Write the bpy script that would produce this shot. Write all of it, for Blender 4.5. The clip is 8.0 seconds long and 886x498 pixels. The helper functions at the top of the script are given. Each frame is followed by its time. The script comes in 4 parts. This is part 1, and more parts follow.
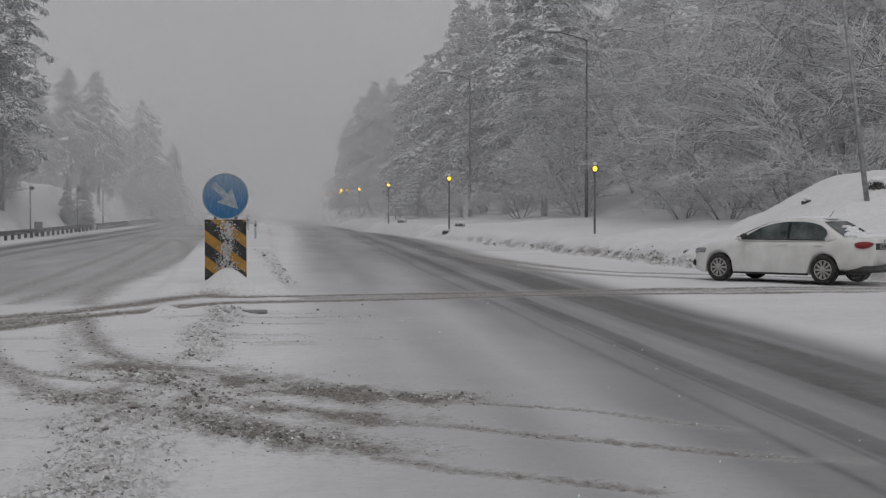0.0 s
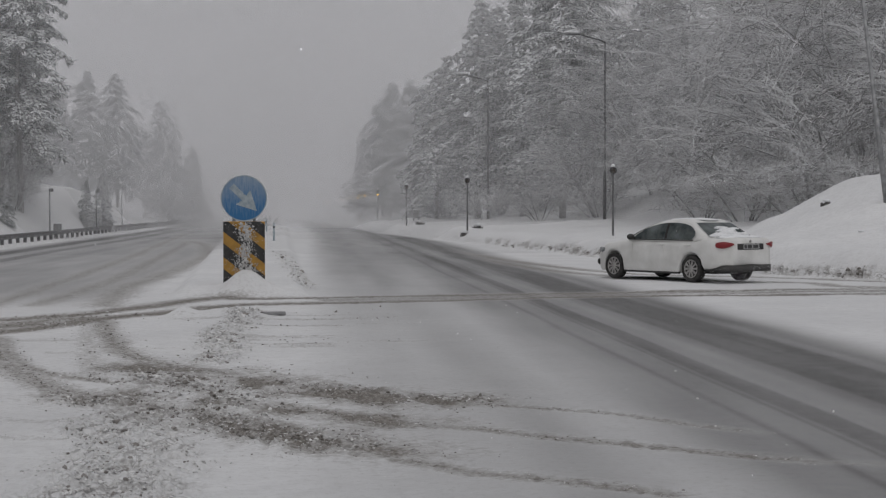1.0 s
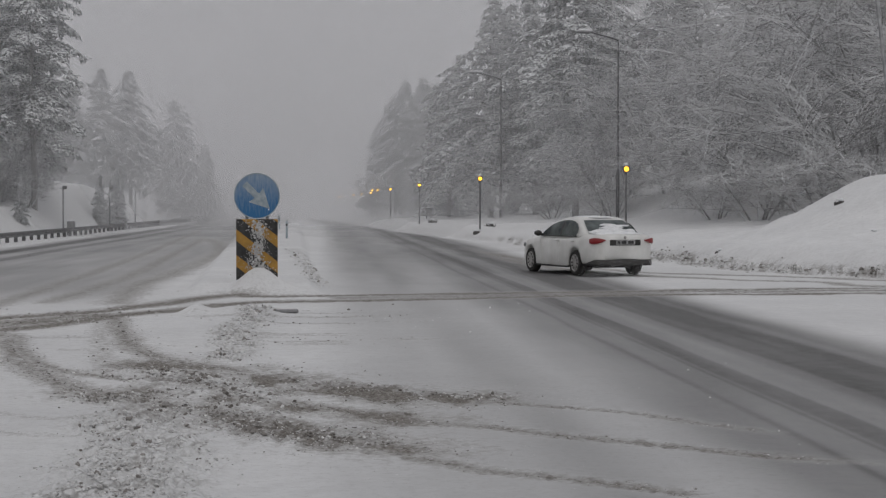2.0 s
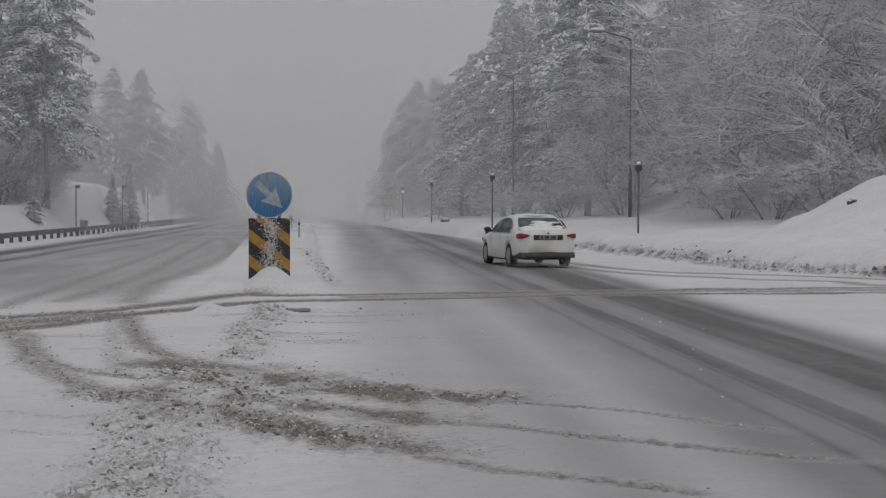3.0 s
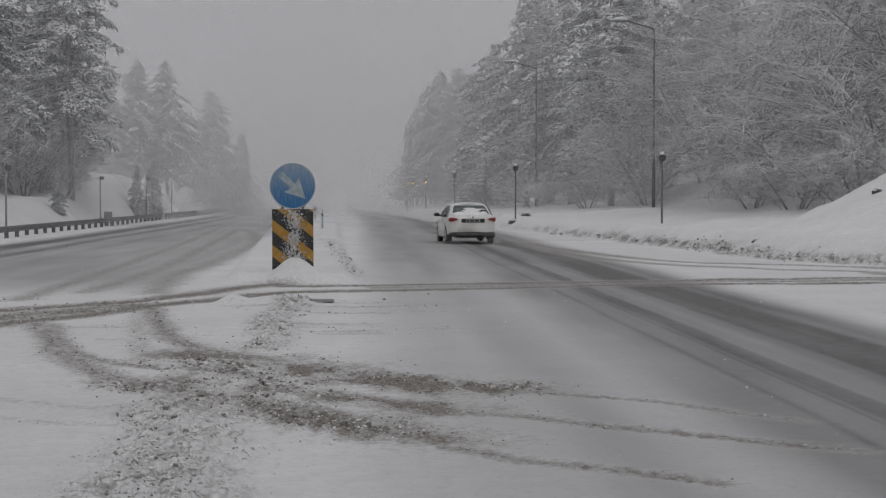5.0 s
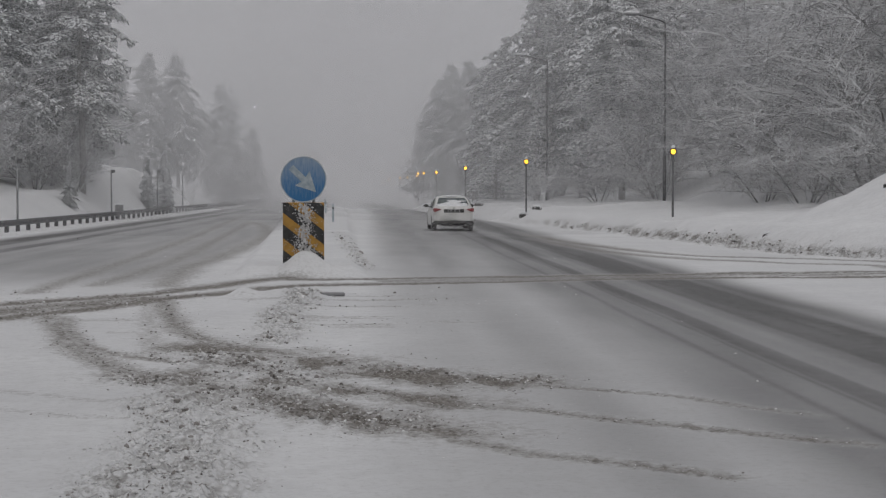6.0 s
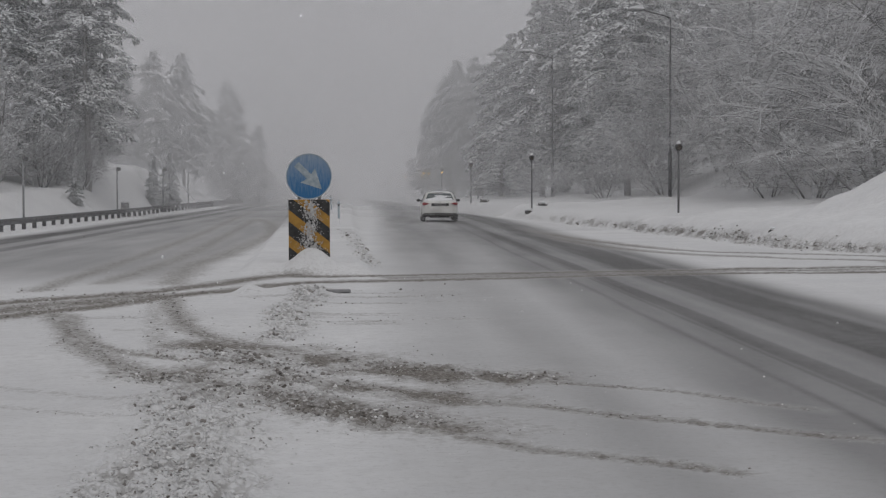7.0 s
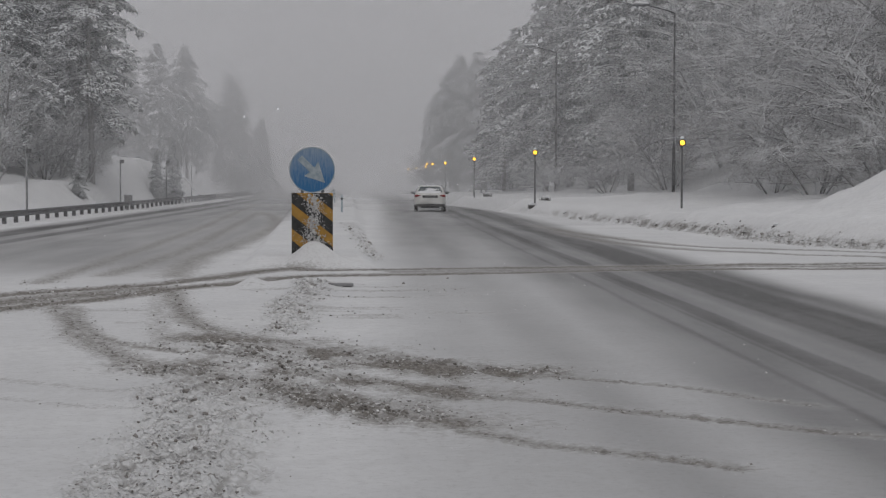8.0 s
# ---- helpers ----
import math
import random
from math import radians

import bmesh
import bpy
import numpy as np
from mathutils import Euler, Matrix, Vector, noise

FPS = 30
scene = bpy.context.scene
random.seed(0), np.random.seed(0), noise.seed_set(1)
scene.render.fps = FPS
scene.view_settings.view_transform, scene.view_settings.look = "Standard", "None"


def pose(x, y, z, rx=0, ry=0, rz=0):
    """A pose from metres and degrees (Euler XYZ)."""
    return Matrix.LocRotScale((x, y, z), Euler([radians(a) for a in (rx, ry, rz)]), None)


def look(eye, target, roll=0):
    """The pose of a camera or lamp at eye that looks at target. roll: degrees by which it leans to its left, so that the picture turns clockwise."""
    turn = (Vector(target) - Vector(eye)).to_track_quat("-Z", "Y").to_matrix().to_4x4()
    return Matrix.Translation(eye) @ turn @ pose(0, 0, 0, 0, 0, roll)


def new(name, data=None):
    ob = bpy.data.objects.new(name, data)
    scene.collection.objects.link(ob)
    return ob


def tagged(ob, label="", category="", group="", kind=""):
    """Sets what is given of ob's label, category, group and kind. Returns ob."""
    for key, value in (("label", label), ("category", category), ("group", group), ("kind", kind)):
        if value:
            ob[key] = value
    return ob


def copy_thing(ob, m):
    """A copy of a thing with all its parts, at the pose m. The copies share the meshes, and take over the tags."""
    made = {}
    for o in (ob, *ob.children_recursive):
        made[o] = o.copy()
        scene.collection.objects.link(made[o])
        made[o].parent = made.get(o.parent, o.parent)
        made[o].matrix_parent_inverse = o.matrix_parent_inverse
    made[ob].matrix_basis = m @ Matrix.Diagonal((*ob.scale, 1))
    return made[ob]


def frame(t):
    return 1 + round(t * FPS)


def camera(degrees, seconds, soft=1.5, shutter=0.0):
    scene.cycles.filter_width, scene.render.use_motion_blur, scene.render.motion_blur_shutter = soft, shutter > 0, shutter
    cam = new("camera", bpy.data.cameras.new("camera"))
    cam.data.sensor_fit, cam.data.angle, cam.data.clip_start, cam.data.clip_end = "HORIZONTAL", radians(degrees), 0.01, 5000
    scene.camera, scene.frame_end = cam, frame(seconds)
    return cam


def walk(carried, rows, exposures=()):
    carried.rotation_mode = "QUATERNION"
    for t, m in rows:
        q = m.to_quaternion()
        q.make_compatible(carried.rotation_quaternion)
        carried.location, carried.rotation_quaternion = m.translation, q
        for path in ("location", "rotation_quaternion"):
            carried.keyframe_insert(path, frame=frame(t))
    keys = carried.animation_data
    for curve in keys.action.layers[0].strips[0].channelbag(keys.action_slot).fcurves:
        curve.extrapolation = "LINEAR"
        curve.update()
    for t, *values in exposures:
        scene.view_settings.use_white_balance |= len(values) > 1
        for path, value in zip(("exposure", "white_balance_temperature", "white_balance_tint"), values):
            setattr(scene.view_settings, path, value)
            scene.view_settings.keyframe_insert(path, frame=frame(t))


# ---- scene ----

# ---------- camera: stands still by the road and is slowly panned ----------
cam = camera(31.3, 8.0, soft=1.25)
EYE = 1.69
TURNS = [  # seconds, yaw, pitch, roll
    (0, -5.388, -1.514, 0.000),
    (0.5, -5.031, -1.474, 0.044),
    (1, -4.730, -1.445, 0.012),
    (1.5, -4.548, -1.476, -0.017),
    (2, -4.268, -1.512, -0.117),
    (3.5, -3.649, -1.561, -0.060),
    (4, -3.462, -1.601, -0.012),
    (4.5, -3.249, -1.710, -0.031),
    (5, -2.987, -1.887, 0.005),
    (6.5, -2.464, -2.190, 0.037),
    (7, -2.400, -2.248, 0.176),
    (7.5, -2.346, -2.333, 0.104),
    (8, -2.284, -2.459, -0.120),
]
walk(cam, [(t, pose(0, 0, EYE, 90 + pitch, roll, yaw)) for t, yaw, pitch, roll in TURNS])

# ---------- light: a thick, even snow sky ----------
world = bpy.data.worlds.new("overcast")
scene.world = world
world.use_nodes = True
wn, wl = world.node_tree.nodes, world.node_tree.links
sky = wn.new("ShaderNodeTexSky")
sky.sky_type = "NISHITA"
sky.sun_disc = False
sky.sun_elevation, sky.sun_rotation = radians(35), radians(200)
sky.air_density, sky.dust_density = 1.0, 6.0
cloud = wn.new("ShaderNodeMixRGB")
cloud.inputs[0].default_value = 0.96
cloud.inputs[2].default_value = (4.08, 4.07, 4.25, 1)
wl.new(sky.outputs[0], cloud.inputs[1])
wl.new(cloud.outputs[0], wn["Background"].inputs[0])
wn["Background"].inputs[1].default_value = 0.1
sun = new("sun", bpy.data.lights.new("sun", "SUN"))
sun.data.energy, sun.data.angle, sun.data.color = 0.5, radians(60), (1.0, 0.98, 0.96)
sun.matrix_basis = look((0, 0, 60), (-12, 35, 0))


# ---------- materials ----------
def material(name, rough=0.6, metal=0.0):
    m = bpy.data.materials.new(name)
    m.use_nodes = True
    b = m.node_tree.nodes["Principled BSDF"]
    b.inputs["Roughness"].default_value, b.inputs["Metallic"].default_value = rough, metal
    return m, m.node_tree.nodes, m.node_tree.links, b


def noise_of(n, l, scale, detail=4.0, rough=0.55, where="Object"):
    tc, t = n.new("ShaderNodeTexCoord"), n.new("ShaderNodeTexNoise")
    t.inputs["Scale"].default_value, t.inputs["Detail"].default_value, t.inputs["Roughness"].default_value = scale, detail, rough
    l.new(tc.outputs[where], t.inputs["Vector"])
    return t.outputs["Fac"]


def ramp(n, l, fac, stops):
    r = n.new("ShaderNodeValToRGB")
    while len(r.color_ramp.elements) < len(stops):
        r.color_ramp.elements.new(0.5)
    for e, (p, c) in zip(r.color_ramp.elements, stops):
        e.position, e.color = p, (*c, 1) if len(c) == 3 else c
    l.new(fac, r.inputs[0])
    return r.outputs[0]


def mix(n, l, fac, a, b):
    m = n.new("ShaderNodeMixRGB")
    for i, v in enumerate((fac, a, b)):
        if isinstance(v, (int, float)):
            m.inputs[i].default_value = v
        elif isinstance(v, tuple):
            m.inputs[i].default_value = (*v, 1)
        else:
            l.new(v, m.inputs[i])
    return m.outputs[0]


def maths(n, l, op, a, b=0.0):
    m = n.new("ShaderNodeMath")
    m.operation = op
    m.use_clamp = True
    for i, v in enumerate((a, b)):
        if isinstance(v, (int, float)):
            m.inputs[i].default_value = v
        else:
            l.new(v, m.inputs[i])
    return m.outputs[0]


def bump(n, l, b, height, strength, distance):
    k = n.new("ShaderNodeBump")
    k.inputs["Strength"].default_value, k.inputs["Distance"].default_value = strength, distance
    l.new(height, k.inputs["Height"])
    l.new(k.outputs[0], b.inputs["Normal"])


def two_tone(name, a, b_, scale, rough=0.6, metal=0.0, relief=0.0, dist=0.01):
    m, n, l, b = material(name, rough, metal)
    f = noise_of(n, l, scale)
    l.new(ramp(n, l, f, [(0.35, a), (0.68, b_)]), b.inputs["Base Color"])
    if relief:
        bump(n, l, b, noise_of(n, l, scale * 3), relief, dist)
    return m


def snowed(name, under_a, under_b, snow, scale, low, high, spread=0.35, rough=0.8):
    """A surface with snow lying on whatever faces up."""
    m, n, l, b = material(name, rough)
    g, sep = n.new("ShaderNodeNewGeometry"), n.new("ShaderNodeSeparateXYZ")
    l.new(g.outputs["Normal"], sep.inputs[0])
    f = noise_of(n, l, scale)
    up = n.new("ShaderNodeMath")
    up.operation = "MULTIPLY_ADD"
    l.new(f, up.inputs[0])
    up.inputs[1].default_value = spread * 2
    l.new(sep.outputs[2], up.inputs[2])
    cover = n.new("ShaderNodeMapRange")
    cover.inputs["From Min"].default_value, cover.inputs["From Max"].default_value = low, high
    l.new(up.outputs[0], cover.inputs["Value"])
    bark = ramp(n, l, noise_of(n, l, scale * 2.5), [(0.3, under_a), (0.7, under_b)])
    l.new(mix(n, l, cover.outputs[0], bark, snow), b.inputs["Base Color"])
    return m


def ground_material():
    m, n, l, b = material("road_snow", 0.75)
    slush, wet = n.new("ShaderNodeAttribute"), n.new("ShaderNodeAttribute")
    slush.attribute_name, wet.attribute_name = "slush", "wet"
    fine, mid, wide = (noise_of(n, l, s, 6, 0.6) for s in (28, 4.5, 0.35))
    snow = mix(n, l, ramp(n, l, wide, [(0.3, (0, 0, 0)), (0.7, (1, 1, 1))]), (0.72, 0.725, 0.735), (0.83, 0.835, 0.84))
    snow = mix(n, l, ramp(n, l, mid, [(0.42, (0, 0, 0)), (0.75, (0.5, 0.5, 0.5))]), snow, (0.62, 0.62, 0.62))
    snow = mix(n, l, ramp(n, l, noise_of(n, l, 16, 8, 0.75), [(0.5, (0, 0, 0)), (0.72, (0.5, 0.5, 0.5))]), snow, (0.48, 0.475, 0.47))
    brown = ramp(n, l, fine, [(0.3, (0.10, 0.090, 0.080)), (0.5, (0.21, 0.195, 0.175)), (0.72, (0.40, 0.385, 0.365))])
    road = ramp(n, l, mid, [(0.25, (0.08, 0.079, 0.079)), (0.75, (0.155, 0.153, 0.152))])
    edge = n.new("ShaderNodeMath")
    edge.operation = "MULTIPLY_ADD"
    crust = noise_of(n, l, 11, 8, 0.72)
    l.new(crust, edge.inputs[0])
    edge.inputs[1].default_value = 1.5
    l.new(slush.outputs["Fac"], edge.inputs[2])
    cut = n.new("ShaderNodeMapRange")
    cut.inputs["From Min"].default_value, cut.inputs["From Max"].default_value = 0.92, 1.62
    l.new(edge.outputs[0], cut.inputs["Value"])
    c = mix(n, l, wet.outputs["Fac"], snow, road)
    c = mix(n, l, cut.outputs[0], c, brown)
    # broken crust: pale chunks, gaps coloured dark for dirt and for shade between chunks
    rub = n.new("ShaderNodeAttribute")
    rub.attribute_name = "rubble"
    tc, bent, vor = n.new("ShaderNodeTexCoord"), n.new("ShaderNodeVectorMath"), n.new("ShaderNodeTexVoronoi")
    wob = n.new("ShaderNodeTexNoise")
    wob.inputs["Scale"].default_value = 9
    bent.operation = "MULTIPLY_ADD"
    l.new(tc.outputs["Object"], wob.inputs["Vector"])
    l.new(wob.outputs["Color"], bent.inputs[0])
    bent.inputs[1].default_value = (0.12, 0.12, 0.12)
    l.new(tc.outputs["Object"], bent.inputs[2])
    l.new(bent.outputs[0], vor.inputs["Vector"])
    vor.inputs["Scale"].default_value = 21
    gap = n.new("ShaderNodeMapRange")
    gap.inputs["From Min"].default_value, gap.inputs["From Max"].default_value = 0.40, 0.78
    l.new(vor.outputs["Distance"], gap.inputs["Value"])
    patch = ramp(n, l, noise_of(n, l, 2.2, 3), [(0.40, (0.15, 0.15, 0.15)), (0.68, (0.85, 0.85, 0.85))])
    c = mix(n, l, maths(n, l, "MULTIPLY", maths(n, l, "MULTIPLY", gap.outputs[0], rub.outputs["Fac"]), patch), c, (0.17, 0.158, 0.145))
    l.new(c, b.inputs["Base Color"])
    rough = mix(n, l, wet.outputs["Fac"], (0.8, 0.8, 0.8), (0.5, 0.5, 0.5))
    l.new(rough, b.inputs["Roughness"])
    b.inputs["Specular IOR Level"].default_value = 0.25
    relief = n.new("ShaderNodeMath")
    relief.operation = "MULTIPLY_ADD"
    l.new(maths(n, l, "MULTIPLY", gap.outputs[0], rub.outputs["Fac"]), relief.inputs[0])
    relief.inputs[1].default_value = -0.8
    l.new(crust, relief.inputs[2])
    bump(n, l, b, relief.outputs[0], 0.5, 0.05)
    return m


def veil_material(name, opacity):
    """A see-through sheet standing in for snowy haze: part of the light is scattered, the rest passes."""
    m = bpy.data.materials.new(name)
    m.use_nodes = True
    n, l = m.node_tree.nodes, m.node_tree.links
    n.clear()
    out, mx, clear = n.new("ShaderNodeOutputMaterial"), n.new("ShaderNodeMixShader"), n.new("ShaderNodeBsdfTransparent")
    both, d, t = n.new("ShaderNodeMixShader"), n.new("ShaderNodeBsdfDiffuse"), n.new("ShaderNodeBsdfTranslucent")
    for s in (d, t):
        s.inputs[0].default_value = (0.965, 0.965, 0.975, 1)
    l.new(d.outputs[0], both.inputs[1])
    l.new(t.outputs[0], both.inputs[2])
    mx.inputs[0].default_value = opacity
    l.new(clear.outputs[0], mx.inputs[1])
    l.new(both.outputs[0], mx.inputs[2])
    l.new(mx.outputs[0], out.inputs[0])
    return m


def glowing(name, colour, strength, base):
    m, n, l, b = material(name, 0.3)
    b.inputs["Base Color"].default_value = (*base, 1)
    b.inputs["Emission Color"].default_value = (*colour, 1)
    b.inputs["Emission Strength"].default_value = strength
    return m


def frosted_blue():
    """Blue sign film with frost that has run down from the top edge."""
    m, n, l, b = material("frosted_blue_film", 0.5)
    tc, mp, t = n.new("ShaderNodeTexCoord"), n.new("ShaderNodeMapping"), n.new("ShaderNodeTexNoise")
    mp.inputs["Scale"].default_value = (26, 26, 4)
    t.inputs["Scale"].default_value, t.inputs["Detail"].default_value, t.inputs["Roughness"].default_value = 1.0, 6, 0.7
    l.new(tc.outputs["Object"], mp.inputs[0])
    l.new(mp.outputs[0], t.inputs["Vector"])
    sep, high = n.new("ShaderNodeSeparateXYZ"), n.new("ShaderNodeMapRange")
    l.new(tc.outputs["Object"], sep.inputs[0])
    high.inputs["From Min"].default_value, high.inputs["From Max"].default_value = 1.35, 2.25
    high.inputs["To Min"].default_value, high.inputs["To Max"].default_value = -0.12, 0.42
    l.new(sep.outputs[2], high.inputs["Value"])
    k = n.new("ShaderNodeMath")
    l.new(high.outputs[0], k.inputs[0])
    l.new(t.outputs["Fac"], k.inputs[1])
    frost = n.new("ShaderNodeMapRange")
    frost.inputs["From Min"].default_value, frost.inputs["From Max"].default_value = 0.42, 1.05
    frost.inputs["To Max"].default_value = 0.85
    l.new(k.outputs[0], frost.inputs["Value"])
    l.new(mix(n, l, frost.outputs[0], (0.022, 0.135, 0.31), (0.34, 0.40, 0.46)), b.inputs["Base Color"])
    return m


M_GROUND = ground_material()
M_SNOW = two_tone("packed_snow", (0.74, 0.75, 0.77), (0.88, 0.89, 0.90), 6, 0.8, 0, 0.4, 0.02)
M_CRUST = two_tone("stuck_grey_snow", (0.34, 0.335, 0.33), (0.64, 0.64, 0.64), 16, 0.85, 0, 0.4, 0.01)
M_CLOD = two_tone("dirty_snow_lumps", (0.15, 0.138, 0.125), (0.36, 0.345, 0.33), 2.2, 0.85, 0, 0.5, 0.02)
M_LUMP = two_tone("trodden_snow", (0.42, 0.415, 0.41), (0.80, 0.80, 0.80), 14, 0.85, 0, 0.4, 0.02)
# undersides of needles, load, bark and twigs are coloured paler to imitate haze
M_NEEDLES = snowed("haze_pale_needles", (0.24, 0.255, 0.245), (0.40, 0.415, 0.41), (0.80, 0.81, 0.83), 3.0, 0.2, 1.1)
M_LOAD = snowed("snow_load", (0.24, 0.255, 0.25), (0.42, 0.435, 0.435), (0.86, 0.87, 0.885), 2.5, -0.05, 0.75)
M_BARK = snowed("trunk_bark", (0.27, 0.265, 0.26), (0.42, 0.415, 0.41), (0.78, 0.79, 0.80), 2.0, 0.55, 1.15)
M_TWIG = snowed("frosted_twigs", (0.19, 0.187, 0.185), (0.31, 0.307, 0.305), (0.73, 0.74, 0.755), 1.6, 0.0, 0.9)
M_STUB = two_tone("dark_stub_bark", (0.05, 0.047, 0.045), (0.14, 0.135, 0.13), 9, 0.85)
M_STEEL = two_tone("galvanised_steel", (0.20, 0.205, 0.21), (0.36, 0.365, 0.37), 5, 0.5, 0.6)
M_DARKSTEEL = two_tone("weathered_dark_steel", (0.08, 0.08, 0.082), (0.18, 0.18, 0.185), 4, 0.6, 0.4)
M_BLUE = frosted_blue()
M_ARROW = two_tone("white_sign_film", (0.24, 0.30, 0.34), (0.42, 0.47, 0.50), 7, 0.4)
M_YELLOW = two_tone("yellow_sign_film", (0.30, 0.165, 0.03), (0.46, 0.25, 0.04), 7, 0.4)
M_BLACK = two_tone("black_sign_film", (0.012, 0.012, 0.013), (0.045, 0.045, 0.045), 9, 0.5)
M_PAINT = two_tone("white_car_paint", (0.62, 0.62, 0.60), (0.76, 0.76, 0.745), 2.2, 0.28)
M_RUBBER = two_tone("tyre_rubber", (0.012, 0.012, 0.012), (0.05, 0.048, 0.046), 12, 0.85, 0, 0.4)
M_PLASTIC = two_tone("black_plastic", (0.014, 0.014, 0.014), (0.045, 0.043, 0.04), 14, 0.55)
M_RIM = two_tone("silver_wheel_cover", (0.30, 0.29, 0.28), (0.50, 0.49, 0.48), 9, 0.4, 0.5)
M_LAMPGLASS = two_tone("clear_lamp_glass", (0.16, 0.17, 0.18), (0.36, 0.37, 0.38), 9, 0.12)
M_RED = glowing("tail_lamp_red", (1.0, 0.07, 0.08), 0.05, (0.12, 0.012, 0.015))
# lighter patches in the glass colour imitate reflections and the view inside
M_WINDOW = two_tone("car_glass_painted_reflections", (0.06, 0.078, 0.08), (0.25, 0.285, 0.285), 2.6, 0.06)
M_PLATE = two_tone("plate_white", (0.22, 0.22, 0.22), (0.36, 0.36, 0.36), 14, 0.5)
M_AMBER = glowing("amber_lens_lit", (1.0, 0.52, 0.035), 2.8, (0.8, 0.45, 0.02))
M_DARKLENS = two_tone("amber_lens_dark", (0.03, 0.02, 0.012), (0.06, 0.045, 0.03), 20, 0.3)
M_BOX = two_tone("grey_cabinet_paint", (0.17, 0.17, 0.175), (0.28, 0.28, 0.285), 5, 0.6)
M_FLAKE = two_tone("snow_flake", (0.85, 0.85, 0.86), (0.92, 0.92, 0.93), 9, 0.8)


# ---------- building helpers ----------
def mesh_of(name, verts, faces, mat, smooth=False):
    me = bpy.data.meshes.new(name)
    me.from_pydata([tuple(v) for v in verts], [], [tuple(f) for f in faces])
    me.materials.append(mat)
    if smooth:
        me.polygons.foreach_set("use_smooth", [True] * len(me.polygons))
    me.update()
    return me


def part(name, bm, mat, parent=None, label="", smooth=False):
    me = bpy.data.meshes.new(name)
    bmesh.ops.recalc_face_normals(bm, faces=bm.faces)
    bm.to_mesh(me)
    bm.free()
    me.materials.append(mat)
    if smooth:
        me.polygons.foreach_set("use_smooth", [True] * len(me.polygons))
    ob = new(name, me)
    ob.parent = parent
    return tagged(ob, label)


def held(name, me, parent, label=""):
    ob = new(name, me)
    ob.parent = parent
    return tagged(ob, label)


def thing(name, m, label, category, group="", kind=""):
    ob = new(name)
    ob.empty_display_size = 0.2
    ob.matrix_basis = m
    return tagged(ob, label, category, group, kind)


def box(bm, x0, x1, y0, y1, z0, z1, bevel=0.0):
    r = bmesh.ops.create_cube(bm, size=1)
    for v in r["verts"]:
        v.co = Vector((x0 + (v.co.x + 0.5) * (x1 - x0), y0 + (v.co.y + 0.5) * (y1 - y0), z0 + (v.co.z + 0.5) * (z1 - z0)))
    if bevel:
        es = list({e for v in r["verts"] for e in v.link_edges})
        bmesh.ops.bevel(bm, geom=es, offset=bevel, segments=2, affect="EDGES", profile=0.5)
    return bm


def tube(bm, pts, radii, sides=10, cap=True):
    """A round tube through points."""
    rings = []
    for i, p in enumerate(pts):
        a, b = Vector(pts[max(0, i - 1)]), Vector(pts[min(len(pts) - 1, i + 1)])
        d = (b - a).normalized()
        s = d.cross(Vector((0, 0, 1)) if abs(d.z) < 0.9 else Vector((1, 0, 0))).normalized()
        u = s.cross(d)
        rings.append([bm.verts.new(Vector(p) + radii[i] * (math.cos(k * math.tau / sides) * s + math.sin(k * math.tau / sides) * u)) for k in range(sides)])
    for r0, r1 in zip(rings, rings[1:]):
        for k in range(sides):
            bm.faces.new((r0[k], r0[(k + 1) % sides], r1[(k + 1) % sides], r1[k]))
    if cap:
        bm.faces.new(rings[0][::-1])
        bm.faces.new(rings[-1])
    return bm


def plate(bm, pts, depth, axis="y", at=0.0):
    """A flat shape, given by its outline in the x-z plane (or y-z for axis x), with depth."""
    def co(p, d):
        return Vector((p[0], at + d, p[1])) if axis == "y" else Vector((at + d, p[0], p[1]))
    a = [bm.verts.new(co(p, 0)) for p in pts]
    b = [bm.verts.new(co(p, depth)) for p in pts]
    n = len(pts)
    bm.faces.new(a)
    bm.faces.new(b[::-1])
    for i in range(n):
        bm.faces.new((a[i], b[i], b[(i + 1) % n], a[(i + 1) % n]))
    return bm


def circle(r, n=40, cx=0.0, cz=0.0):
    return [(cx + r * math.cos(i * math.tau / n), cz + r * math.sin(i * math.tau / n)) for i in range(n)]


def lump(bm, c, sx, sy, sz, rough=0.25, sub=2, seed=0):
    r = bmesh.ops.create_icosphere(bm, subdivisions=sub, radius=1)
    for v in r["verts"]:
        k = 1 + rough * noise.noise(v.co * 1.7 + Vector((seed * 3.1, seed * 1.7, 0)))
        v.co = Vector((c[0] + v.co.x * sx * k, c[1] + v.co.y * sy * k, c[2] + v.co.z * sz * k))
    return bm


# ---------- the lie of the land ----------
def lattice(ix, iy, seed):
    v = np.sin(ix * 127.1 + iy * 311.7 + seed * 74.7) * 43758.5453
    return v - np.floor(v)


def vnoise(x, y, seed=0):
    ix, iy = np.floor(x), np.floor(y)
    fx, fy = x - ix, y - iy
    fx, fy = fx * fx * (3 - 2 * fx), fy * fy * (3 - 2 * fy)
    a = lattice(ix, iy, seed) * (1 - fx) + lattice(ix + 1, iy, seed) * fx
    b = lattice(ix, iy + 1, seed) * (1 - fx) + lattice(ix + 1, iy + 1, seed) * fx
    return a * (1 - fy) + b * fy


def fbm(x, y, seed=0, octaves=3):
    return sum(vnoise(x * 2.03**k, y * 2.03**k, seed + k) * 0.5**k for k in range(octaves)) / sum(0.5**k for k in range(octaves))


def smooth(x, a, b):
    t = np.clip((x - a) / (b - a), 0, 1)
    return t * t * (3 - 2 * t)


